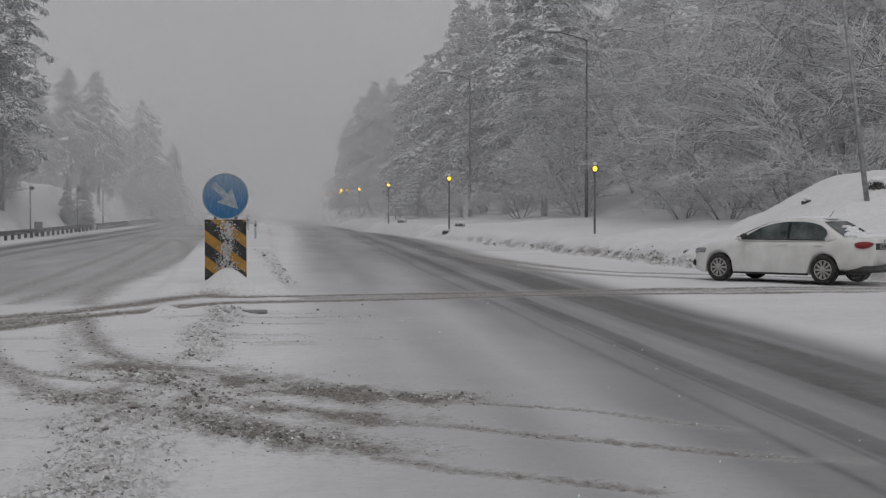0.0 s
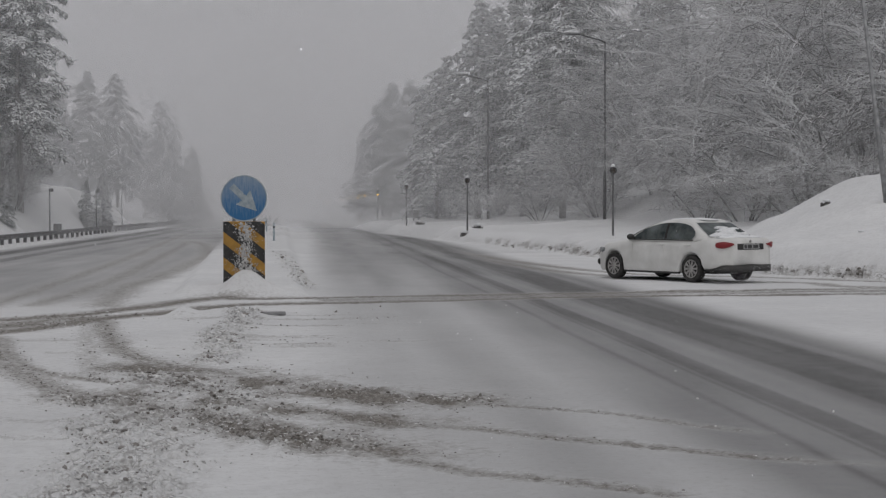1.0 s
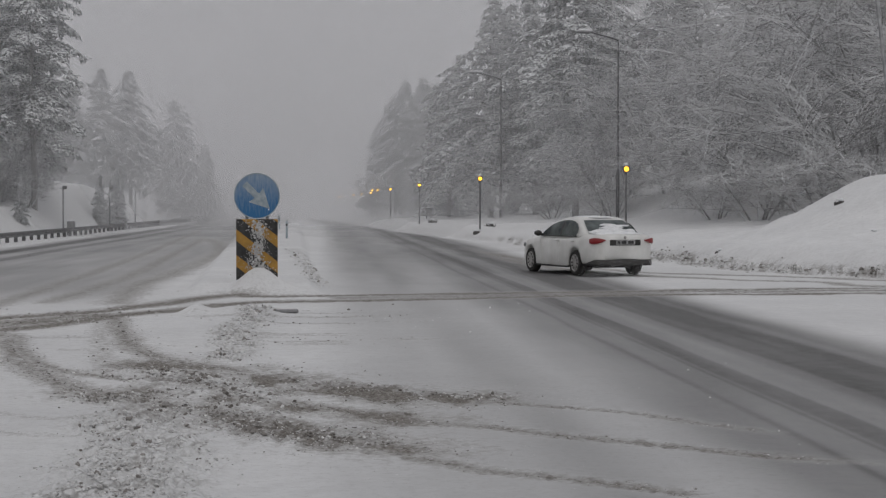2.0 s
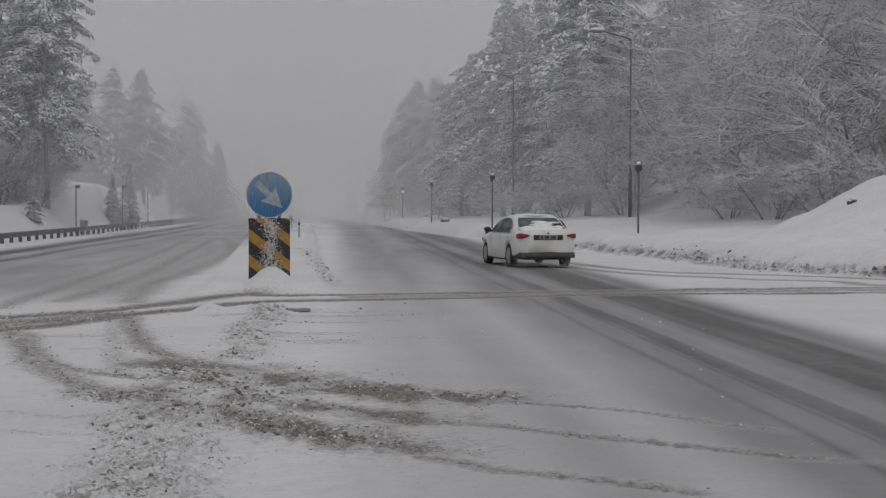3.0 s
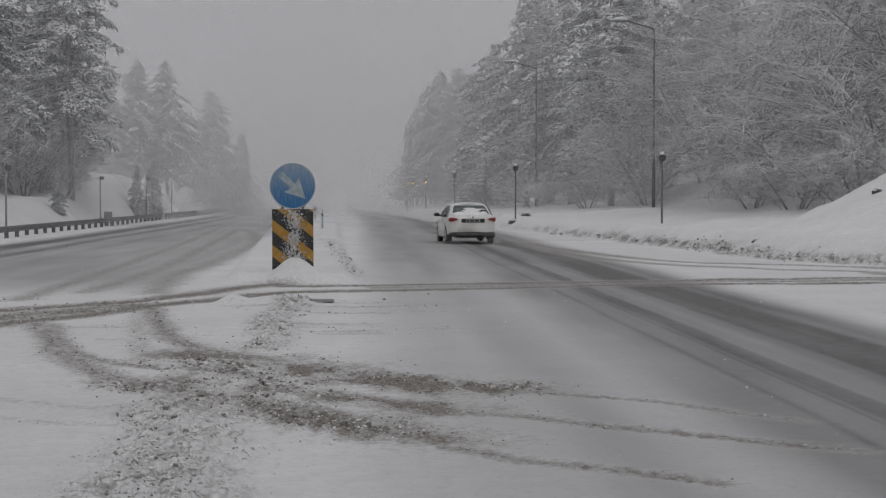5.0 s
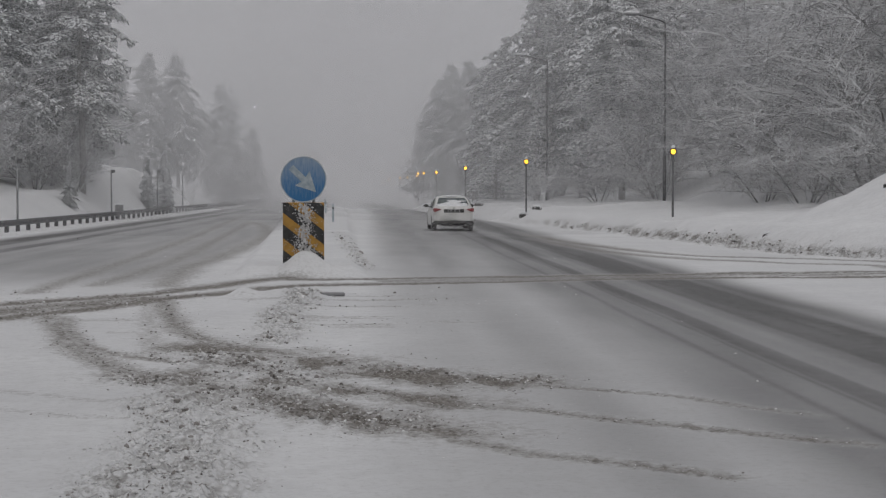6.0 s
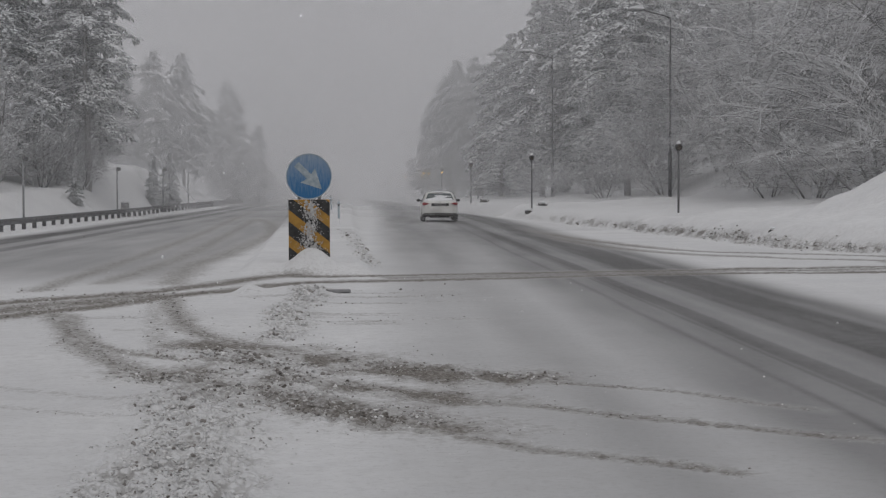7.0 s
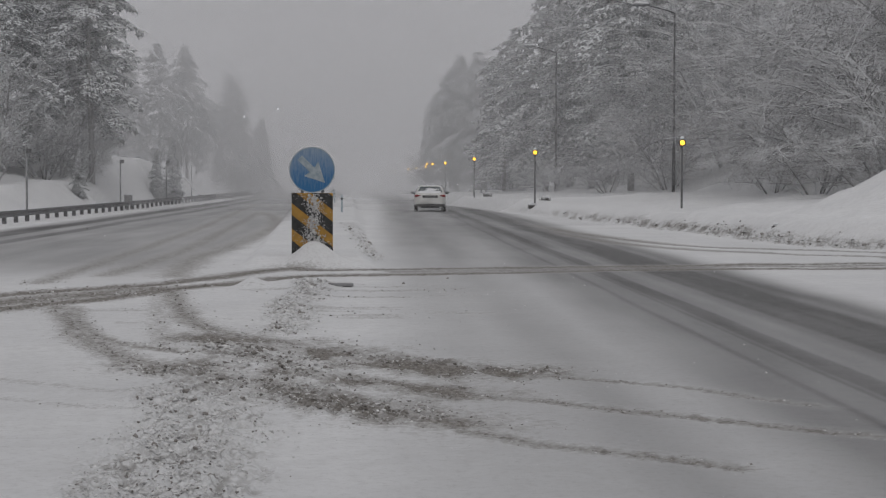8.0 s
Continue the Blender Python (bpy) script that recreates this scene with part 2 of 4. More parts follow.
def bend(y):
    """How far the road has swung to the left."""
    return -2.0 * (np.maximum(0, y - 90) / 100) ** 2


def right_edge(y):
    return np.interp(y, [20, 30, 34, 37, 40.4, 42.6, 51, 62, 75, 84, 100, 109, 135, 200, 400], [60, 24, 15.5, 12.85, 11.4, 10.6, 10.0, 9.2, 8.0, 7.1, 5.9, 5.2, 4.0, 1.0, -13])


def along(x, y, pts, reach=3.0):
    """Distance to a smooth line through points, and how far along it (0 to 1)."""
    p = np.array(pts, float)
    t = np.linspace(0, len(p) - 1, 6 * len(p))
    i = np.clip(t.astype(int), 0, len(p) - 2)
    f = (t - i)[:, None]
    p0, p1, p2, p3 = p[np.maximum(i - 1, 0)], p[i], p[i + 1], p[np.minimum(i + 2, len(p) - 1)]
    q = 0.5 * (2 * p1 + (p2 - p0) * f + (2 * p0 - 5 * p1 + 4 * p2 - p3) * f**2 + (3 * p1 - p0 - 3 * p2 + p3) * f**3)
    far, share = np.full(x.shape, 1e3), np.zeros(x.shape)
    near = (x > q[:, 0].min() - reach) & (x < q[:, 0].max() + reach) & (y > q[:, 1].min() - reach) & (y < q[:, 1].max() + reach)
    px, py = x[near], y[near]
    best, where = np.full(px.shape, 1e3), np.zeros(px.shape)
    for k in range(len(q) - 1):
        a, b = q[k], q[k + 1]
        d = b - a
        s = np.clip(((px - a[0]) * d[0] + (py - a[1]) * d[1]) / max(1e-9, d @ d), 0, 1)
        r = np.hypot(px - a[0] - s * d[0], py - a[1] - s * d[1])
        closer = r < best
        best, where = np.where(closer, r, best), np.where(closer, (k + s) / (len(q) - 1), where)
    far[near], share[near] = best, where
    return far, share


# wheel tracks on the ground: half width, strength, points
CROSSING = [  # two ruts that cross both carriageways
    (0.42, 1.05, [(-9.5, 18.2), (-6.6, 21.6), (-5.2, 24.0), (-4.5, 24.8), (-3.5, 26.2), (-2.7, 28.4), (-1.9, 30.3), (-1.0, 30.0), (1.2, 30.6), (4.8, 31.6), (9.2, 32.3), (13, 33.0), (22, 34)]),
    (0.40, 1.10, [(-9.0, 16.6), (-5.9, 19.3), (-4.7, 21.6), (-4.1, 22.8), (-3.3, 24.7), (-2.4, 26.1), (-1.8, 27.6), (-1.0, 28.4), (1.1, 28.9), (4.6, 30.2), (8.7, 30.6), (12, 31.0), (22, 31.5)]),
    (0.75, 0.95, [(-9.2, 17.4), (-6.2, 20.4), (-5.0, 22.6), (-4.0, 24.2), (-3.2, 25.8)]),
    (0.50, 0.85, [(6.5, 31.4), (9, 31.5), (12.5, 32), (22, 32.6)]),
    (0.75, 0.72, [(0.0, 29.4), (2.0, 30.0), (4.6, 30.9), (7.0, 31.3)]),
]
TURNING = [  # curved ruts of turning cars
    (0.26, 0.78, [(-4.6, 22.4), (-4.0, 20.2), (-3.4, 17.9), (-2.9, 16.4), (-2.4, 15.1), (-2.0, 14.3), (-1.5, 13.7), (-1.0, 13.1), (-0.5, 12.3), (0.0, 11.7), (0.35, 11.1)]),
    (0.18, 0.74, [(-4.2, 21.8), (-3.7, 19.5), (-3.35, 18.2), (-2.95, 17.1), (-2.5, 16.3), (-2.0, 15.8), (-1.5, 15.3), (-1.0, 14.5)]),
    (0.24, 0.82, [(-3.4, 25.8), (-2.9, 22.5), (-2.5, 20.3), (-2.2, 18.9), (-1.8, 17.9), (-1.4, 17.3), (-0.95, 16.6), (-0.5, 15.9)]),
]
LEAVING = [  # thinner ruts running on over the near lane
    (0.15, 0.80, [(0.0, 11.7), (0.35, 11.1), (0.7, 10.56), (1.05, 10.1), (1.4, 9.85), (2.0, 9.35), (2.3, 9.1)]),
    (0.13, 0.74, [(0.0, 14.7), (0.45, 14.3), (0.95, 14.0), (1.4, 13.7), (1.9, 13.4), (2.5, 12.9), (3.0, 12.2), (3.6, 11.6)]),
    (0.15, 0.82, [(-0.4, 14.0), (0.0, 13.5), (0.4, 12.95), (0.8, 12.4), (1.25, 12.1), (1.65, 11.75), (2.4, 11.1), (3.1, 10.6), (4.2, 10.0)]),
    (0.13, 0.36, [(-3.8, 14.0), (-2.9, 13.3), (-2.4, 12.9), (-2.1, 12.7), (-1.6, 12.75)]),
    (0.12, 0.36, [(-3.4, 12.6), (-2.65, 12.2), (-2.2, 11.9), (-1.5, 11.7)]),
    (0.22, 0.46, [(-3.4, 24.6), (-2.8, 20.1), (-2.1, 15.4)]),
    (0.24, 0.42, [(-3.9, 20.9), (-2.8, 20.8)]),
    (0.18, 0.42, [(-3.2, 19.1), (-2.4, 19.15)]),
]
FAR_SIDE = [  # tracks on the other carriageway and out of the side road
    (0.34, 0.68, [(-5.6, 25.5), (-5.8, 34.6), (-6.4, 56), (-7.7, 86), (-9, 120)]),
    (0.36, 0.68, [(-4.9, 27.5), (-4.8, 33), (-4.8, 40), (-5.3, 54.6), (-6.0, 73), (-7, 95)]),
    (0.48, 0.70, [(-3.5, 26.5), (-4.0, 34), (-3.85, 40), (-3.8, 52.7), (-4.1, 63), (-5.5, 79), (-7.7, 93)]),
    (0.42, 0.85, [(24, 34), (14, 35.8), (12, 37.6), (9.8, 39.5), (8.0, 41.7), (7.2, 46), (6.3, 54), (5.6, 74)]),
    (0.40, 0.80, [(24, 31.5), (12.8, 33.2), (11.4, 35.6), (9.2, 37), (7.1, 40.7), (6.2, 47.4), (5.5, 60)]),
]
SOILED = [  # ground churned brown: half width, strength, points
    (0.75, 0.80, [(-1.75, 17.2), (-1.3, 16.6), (-0.65, 15.7), (-0.1, 14.9), (0.45, 14.4), (0.95, 14.0)]),
    (0.48, 0.74, [(-0.9, 13.9), (-0.3, 13.4), (0.3, 13.0), (0.7, 12.6)]),
    (0.60, 0.80, [(-2.0, 14.6), (-1.4, 13.6), (-0.9, 12.75), (-0.4, 12.1), (0.05, 11.7), (0.5, 11.1)]),
    (0.30, 0.55, [(-1.5, 15.6), (-0.9, 14.6), (-0.4, 13.2)]),
]
HEAPS = [  # loose broken snow: half width, strength, points
    (0.52, 1.0, [(-1.55, 12.6), (-1.40, 11.9), (-1.28, 10.4), (-1.18, 9.2), (-1.05, 7.9), (-0.95, 6.5)]),
    (0.34, 0.9, [(-1.05, 26.0), (-1.15, 23.5), (-1.2, 21.5), (-1.1, 19.2), (-1.05, 17.8)]),
    (0.55, 0.70, [(-1.9, 16.4), (-1.3, 15.4), (-0.9, 14.6), (-0.5, 13.0)]),
    (0.50, 0.66, [(-1.9, 14.2), (-1.2, 13.2), (-0.6, 12.3), (0.1, 11.5)]),
    (0.40, 0.55, [(-0.2, 15.4), (0.5, 14.7), (1.3, 14.0)]),
    (0.30, 0.6, [(-0.1, 33), (-0.5, 42), (-1.1, 55)]),
]


def masks(x, y):
    """Brown slush with the darkened rubble gaps, bare wet road, loose rubble."""
    xb = x - bend(y)
    wob = 0.16 * (fbm(x * 0.7, y * 0.12, 3) - 0.5)
    ragged = fbm(x * 2.6, y * 1.3, 11) - 0.5
    slush, rub = np.zeros(x.shape), np.zeros(x.shape)
    for w, s, pts in CROSSING + TURNING + LEAVING + FAR_SIDE:
        d, a = along(x, y, pts)
        d = np.abs(d + 0.9 * w * ragged)
        slush = np.maximum(slush, s * np.exp(-((d / w) ** 2)) * (0.86 + 0.5 * ragged) * smooth(a, 0, 0.05) * (1 - smooth(a, 0.86, 1.0)))
    blot = 0.62 + 0.6 * smooth(fbm(x * 3.4, y * 1.7, 8), 0.30, 0.66)
    for w, s, pts in SOILED:
        d, a = along(x, y, pts)
        slush = np.maximum(slush, s * np.exp(-(((d + 0.7 * w * ragged) / w) ** 2)) * blot)
    for w, s, pts in HEAPS:
        d, a = along(x, y, pts)
        rub = np.maximum(rub, s * np.exp(-((np.abs(d + 0.8 * w * ragged) / w) ** 3)))
    # thin dirty streaks dragged across the near lane
    drag = smooth(vnoise(x * 0.9 + 3, y * 5.5, 91), 0.52, 0.85) * smooth(y, 18.5, 20) * (1 - smooth(y, 25, 27)) * smooth(x, -2.6, -1.8) * (1 - smooth(x, 0.6, 2.6))
    slush = np.maximum(slush, 0.40 * drag)
    e = x - right_edge(y)
    ridge = np.exp(-(((e - 0.20 - 0.5 * fbm(x * 0.8, y * 0.5, 79)) / 0.34) ** 2)) * smooth(y, 33, 36) * (1 - 0.6 * smooth(y, 60, 90))
    rub = np.maximum(rub, 0.95 * ridge)
    slush = np.maximum(slush, 0.74 * ridge * smooth(fbm(x * 6, y * 3, 85), 0.40, 0.62))
    # the near lanes: a dark rut, a pale strip, a broad wet band, and slow fading to both sides
    band = lambda a, b, soft: smooth(xb + wob, a - soft, a + soft) * (1 - smooth(xb + wob, b - soft, b + soft))
    rut = lambda c, w: np.exp(-(((xb + wob - c) / w) ** 2))
    streak = 0.6 * vnoise(xb * 4.2 + 0.4, y * 0.02, 13) + 0.4 * vnoise(xb * 11 + 0.7, y * 0.035, 14)
    near = 0.38 + 0.24 * smooth(y, 20, 60)
    wet = near * smooth(xb, -0.6, 1.0) * (1 - smooth(xb, 6.2, 7.6))
    wet = np.maximum(wet, 0.79 * smooth(xb + wob, 1.0, 3.8) * (1 - smooth(xb + wob, 6.0, 7.4)))
    wet = np.maximum(wet, (0.88 + 0.16 * streak) * band(4.86, 6.1, 0.22))
    wet = np.maximum(wet, 0.84 * band(5.8, 6.7, 0.5))
    wet = np.maximum(wet, 1.0 * band(3.86, 4.36, 0.09))
    wet = np.maximum(wet, (0.55 + 0.25 * streak) * band(3.3, 3.9, 0.25))
    wet = wet - 0.16 * rut(3.98, 0.035) - 0.08 * rut(4.64, 0.13) + 0.14 * rut(3.52, 0.05) + 0.10 * rut(1.7, 0.35)
    # the other carriageway
    wet = np.maximum(wet, 0.58 * smooth(-x, 2.9, 4.6) * (1 - smooth(-x, 12.4, 13.4)) * smooth(y, 24, 34))
    lane = lambda c, w: np.exp(-(((xb + 2 * wob - c) / w) ** 4))
    wet = np.maximum(wet, np.maximum.reduce([0.95 * lane(-11.9, 0.75), 0.85 * lane(-10.3, 0.5), 0.66 * lane(-8.6, 0.7)]) * smooth(y, 24, 38))
    side = np.exp(-((np.maximum(0, np.abs(y - 29.6 + 0.1 * (x - 12))) / 0.9) ** 2)) * smooth(x, 11.5, 14)
    wet = np.maximum(wet, 0.7 * side)
    wet *= 0.78 + 0.44 * fbm(x * 1.6, y * 0.16, 5)
    wet = np.maximum(wet, 0.12 * fbm(x * 0.5, y * 0.3, 6))
    wet *= smooth(right_edge(y) - x, -0.2, 0.8)
    # darker colour in the gaps of the broken snow: dirt, and painted shade
    gaps = np.abs(vnoise(x * 9, y * 7, 41) - 0.5) + 0.6 * np.abs(vnoise(x * 19, y * 13, 43) - 0.5)
    slush = np.maximum(slush, np.minimum(1, 1.3 * rub) * (0.10 + 0.62 * smooth(gaps, 0.32, 0.58)) * (0.35 + 0.75 * fbm(x * 3, y * 2, 47)))
    slush = slush * (1 - smooth(rise(x, y) - 0.45 * (x > 6), 0.06, 0.25))
    rub = rub * smooth(fbm(x * 3.1, y * 1.6, 77) + 0.40 * rub, 0.36, 0.66)
    return np.clip(slush, 0, 1), np.clip(wet * (1 - 0.6 * slush), 0, 1), np.clip(rub, 0, 1)


def rise(x, y):
    """The height of the land without its fine relief."""
    e = x - right_edge(y)
    z = 0.62 * smooth(e, 0.1, 1.5) + 0.5 * smooth(e, 1.5, 12) + 0.34 * np.maximum(0, e - 11)
    z = np.minimum(z, 14 + 0.02 * np.abs(e))
    z = z * smooth(y, 30, 37)
    # a ploughed-up mound beside the mouth of the side road, with a notch and a second heap
    ramp = np.clip((x - 12.5 - 0.06 * (y - 46)) / 4.8, 0, 1)
    ramp = 0.55 * ramp + 0.45 * ramp * ramp * (3 - 2 * ramp)
    z = z + 1.85 * ramp * np.exp(-(np.minimum(0, y - 49) / 5.4) ** 2 - (np.maximum(0, y - 49) / 4.5) ** 2 - (np.maximum(0, x - 18.2) / 1.7) ** 2)
    z = z + 1.5 * np.exp(-((x - 22.3) / 2.3) ** 2 - ((y - 49) / 5) ** 2)
    left = -15.0 - x + bend(y) * 0.3
    z = z + (3.3 * smooth(left, 0.2, 3.2) * np.interp(y, [60, 80, 98, 110, 125, 140, 160, 175, 260], [0.38, 0.48, 0.55, 1.0, 1.0, 0.7, 0.4, 0.25, 0.15]) + 0.22 * np.maximum(0, left - 4))
    mid, half = -1.4 - (y - 31) * 0.030, 1.25 + (y - 31) * 0.011
    z = z + 0.20 * (1 - smooth(np.abs(x - mid), half - 0.25, half + 0.15)) * smooth(y, 30.6, 31.5)
    z = z + (0.36 + 0.1 * fbm(x * 4, y * 4, 61)) * np.exp(-((x + 1.28) / 0.42) ** 2 - ((y - 31.05) / 0.33) ** 2)
    z = z + 0.13 * np.exp(-((x + 2.05) / 0.20) ** 2 - ((y - 25.3) / 0.3) ** 2) + 0.12 * np.exp(-((x + 1.4) / 0.5) ** 2 - ((y - 25.4) / 0.5) ** 2)
    return z


def land(x, y):
    slush, wet, rub = masks(x, y)
    z = rise(x, y)
    off = np.maximum(smooth(x - right_edge(y), 0, 2), smooth(-14 - x, 0, 2))
    z = z + off * (0.40 * (fbm(x * 0.35, y * 0.3, 31) - 0.5) + 0.16 * (fbm(x * 1.3, y * 0.9, 35) - 0.5)) + 0.05 * (fbm(x * 0.8, y * 0.5, 33) - 0.5) * (1 - wet)
    z = z - 0.018 * slush - 0.012 * wet
    chunk = np.abs(vnoise(x * 9, y * 7, 41) - 0.5) + 0.6 * np.abs(vnoise(x * 19, y * 13, 43) - 0.5)
    z = z + np.minimum(rub, 0.9) * (0.10 * (fbm(x * 4, y * 3, 42) - 0.42) + 0.15 * (0.38 - chunk)) * (1 + 0.8 * (x > 6))
    z = z + slush * 0.06 * (fbm(x * 17, y * 11, 45) - 0.5)
    return z, slush, wet, rub


def height(x, y):
    return float(rise(np.array([float(x)]), np.array([float(y)]))[0])


def build_ground():
    ys = np.concatenate([np.linspace(-60, 6.5, 8), np.geomspace(7, 60, 560), np.geomspace(60.8, 320, 150), np.geomspace(335, 3000, 22)])
    ks = np.concatenate([-np.geomspace(6, 0.31, 16), np.linspace(-0.29, 0.42, 480), np.geomspace(0.43, 6, 16)])
    gy, gk = np.meshgrid(ys, ks, indexing="ij")
    gx = gk * np.maximum(gy, 7)
    z, slush, wet, rub = land(gx, gy)
    h, w = gx.shape
    me = bpy.data.meshes.new("ground")
    idx = np.arange(h * w).reshape(h, w)
    quads = np.stack([idx[:-1, :-1], idx[:-1, 1:], idx[1:, 1:], idx[1:, :-1]], -1).reshape(-1, 4)
    me.vertices.add(h * w)
    me.vertices.foreach_set("co", np.stack([gx, gy, z], -1).astype(np.float32).ravel())
    me.loops.add(quads.size)
    me.loops.foreach_set("vertex_index", quads.astype(np.int32).ravel())
    me.polygons.add(len(quads))
    me.polygons.foreach_set("loop_start", np.arange(0, quads.size, 4, dtype=np.int32))
    me.update(calc_edges=True)
    me.polygons.foreach_set("use_smooth", np.ones(len(quads), dtype=bool))
    for name, v in (("slush", slush), ("wet", wet), ("rubble", rub)):
        me.attributes.new(name, "FLOAT", "POINT").data.foreach_set("value", v.astype(np.float32).ravel())
    me.materials.append(M_GROUND)
    tagged(new("ground", me), "snow-covered dual carriageway with dark wheel tracks and snowy verges", "ground", kind="structure")


def build_clods():
    """Loose lumps of snow and frozen slush thrown up by wheels and ploughs."""
    rng = np.random.default_rng(4)
    base = bmesh.new()
    bmesh.ops.create_icosphere(base, subdivisions=1, radius=1)
    bv = np.array([v.co[:] for v in base.verts])
    bf = np.array([[v.index for v in f.verts] for f in base.faces])
    base.free()
    n = 900000
    y = np.exp(rng.uniform(math.log(7.5), math.log(75), n))
    x = rng.uniform(-0.26, 0.36, n) * y
    slush, wet, rub = masks(x, y)
    patchy = smooth(fbm(x * 2.5, y * 1.6, 71), 0.30, 0.62)
    spill = np.exp(-((x + 0.4) / 1.5) ** 2) * (y > 8) * (y < 27) * fbm(x * 1.2, y * 0.6, 81) ** 2
    keep = rng.random(n) < np.clip(rub ** 1.5 * 0.20 * (0.25 + patchy) + slush * 0.09 * (y < 27) * (0.2 + patchy) + 0.006 * spill + 0.00010, 0, 1)
    x, y, rub, slush = x[keep], y[keep], rub[keep], slush[keep]
    z = land(x, y)[0]
    size = np.minimum(2.2, rng.gamma(2.2, 0.45, len(x))) * np.clip(0.0011 * y, 0.008, 0.040) * (0.35 + 0.45 * rub)
    v = bv[None] * (1 + 0.95 * (rng.random((len(x), len(bv), 1)) - 0.5)) * (size[:, None] * rng.uniform(0.6, 1.4, (len(x), 3)))[:, None, :]
    v[:, :, 2] *= 0.7
    v += np.stack([x, y, z + size * 0.15], -1)[:, None, :]
    brown = rng.random(len(x)) < np.clip(slush * 0.85 + 0.10 * (rub < 0.2), 0.10, 0.8)
    for chosen, mat, label in ((brown, M_CLOD, "crumbs of frozen brown slush lying on the road"), (~brown, M_LUMP, "loose lumps of white snow thrown up on the road")):
        w = v[chosen]
        f = bf[None] + (np.arange(len(w)) * len(bv))[:, None, None]
        me = mesh_of("snow_lumps", w.reshape(-1, 3).tolist(), f.reshape(-1, 3).tolist(), mat)
        tagged(new("snow_lumps", me), label, "snow lumps", kind="stuff")


build_ground()
build_clods()

# ---------- haze: upright see-through sheets, added one behind another, stand in for thick falling snow ---
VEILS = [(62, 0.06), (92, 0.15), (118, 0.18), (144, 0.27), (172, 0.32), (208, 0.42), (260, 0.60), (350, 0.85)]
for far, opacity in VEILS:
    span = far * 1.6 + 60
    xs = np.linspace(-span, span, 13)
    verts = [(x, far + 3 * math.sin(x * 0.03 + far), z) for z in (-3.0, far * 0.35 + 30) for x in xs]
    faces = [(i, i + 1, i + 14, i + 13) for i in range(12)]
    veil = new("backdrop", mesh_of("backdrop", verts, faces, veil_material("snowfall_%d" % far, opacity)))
    tagged(veil, "see-through sheet added to imitate haze of dense falling snow", "backdrop", kind="structure")


# ---------- trees ----------
def blade(verts, faces, a, b, w, side):
    """A narrow three-sided spike from a to b."""
    k = len(verts)
    d = (b - a)
    s = d.cross(side)
    s = s.normalized() * w if s.length > 1e-6 else Vector((w, 0, 0))
    u = s.cross(d).normalized() * w * 0.6
    verts += [a + s, a - s, a + u, b]
    faces += [(k, k + 2, k + 3), (k + 2, k + 1, k + 3), (k + 1, k, k + 3)]


ICO = bmesh.new()
bmesh.ops.create_icosphere(ICO, subdivisions=1, radius=1)
ICO_V = [v.co.copy() for v in ICO.verts]
ICO_F = [tuple(v.index for v in f.verts) for f in ICO.faces]
ICO.free()


def finger(verts, faces, a, b, w):
    """A snow-covered tip: a small spindle from a to b with its back turned up."""
    k = len(verts)
    d = b - a
    s = d.cross(Vector((0, 0, 1)))
    s = s.normalized() if s.length > 1e-5 else Vector((1, 0, 0))
    u = s.cross(d).normalized()
    m = a.lerp(b, 0.45)
    verts += [a, m + s * w - u * w * 0.45, m - s * w - u * w * 0.45, m + u * w * 0.9, b]
    faces += [(k, k + 3, k + 1), (k, k + 1, k + 2), (k, k + 2, k + 3), (k + 4, k + 1, k + 3), (k + 4, k + 2, k + 1), (k + 4, k + 3, k + 2)]


def stick(verts, faces, a, b, ra, rb, sides=3):
    k = len(verts)
    d = b - a
    s = d.cross(Vector((0.3, 0.2, 1))).normalized()
    u = s.cross(d).normalized()
    for p, r in ((a, ra), (b, rb)):
        for i in range(sides):
            w = i * math.tau / sides
            verts.append(p + r * (math.cos(w) * s + math.sin(w) * u))
    for i in range(sides):
        j = (i + 1) % sides
        faces.append((k + i, k + j, k + sides + j, k + sides + i))


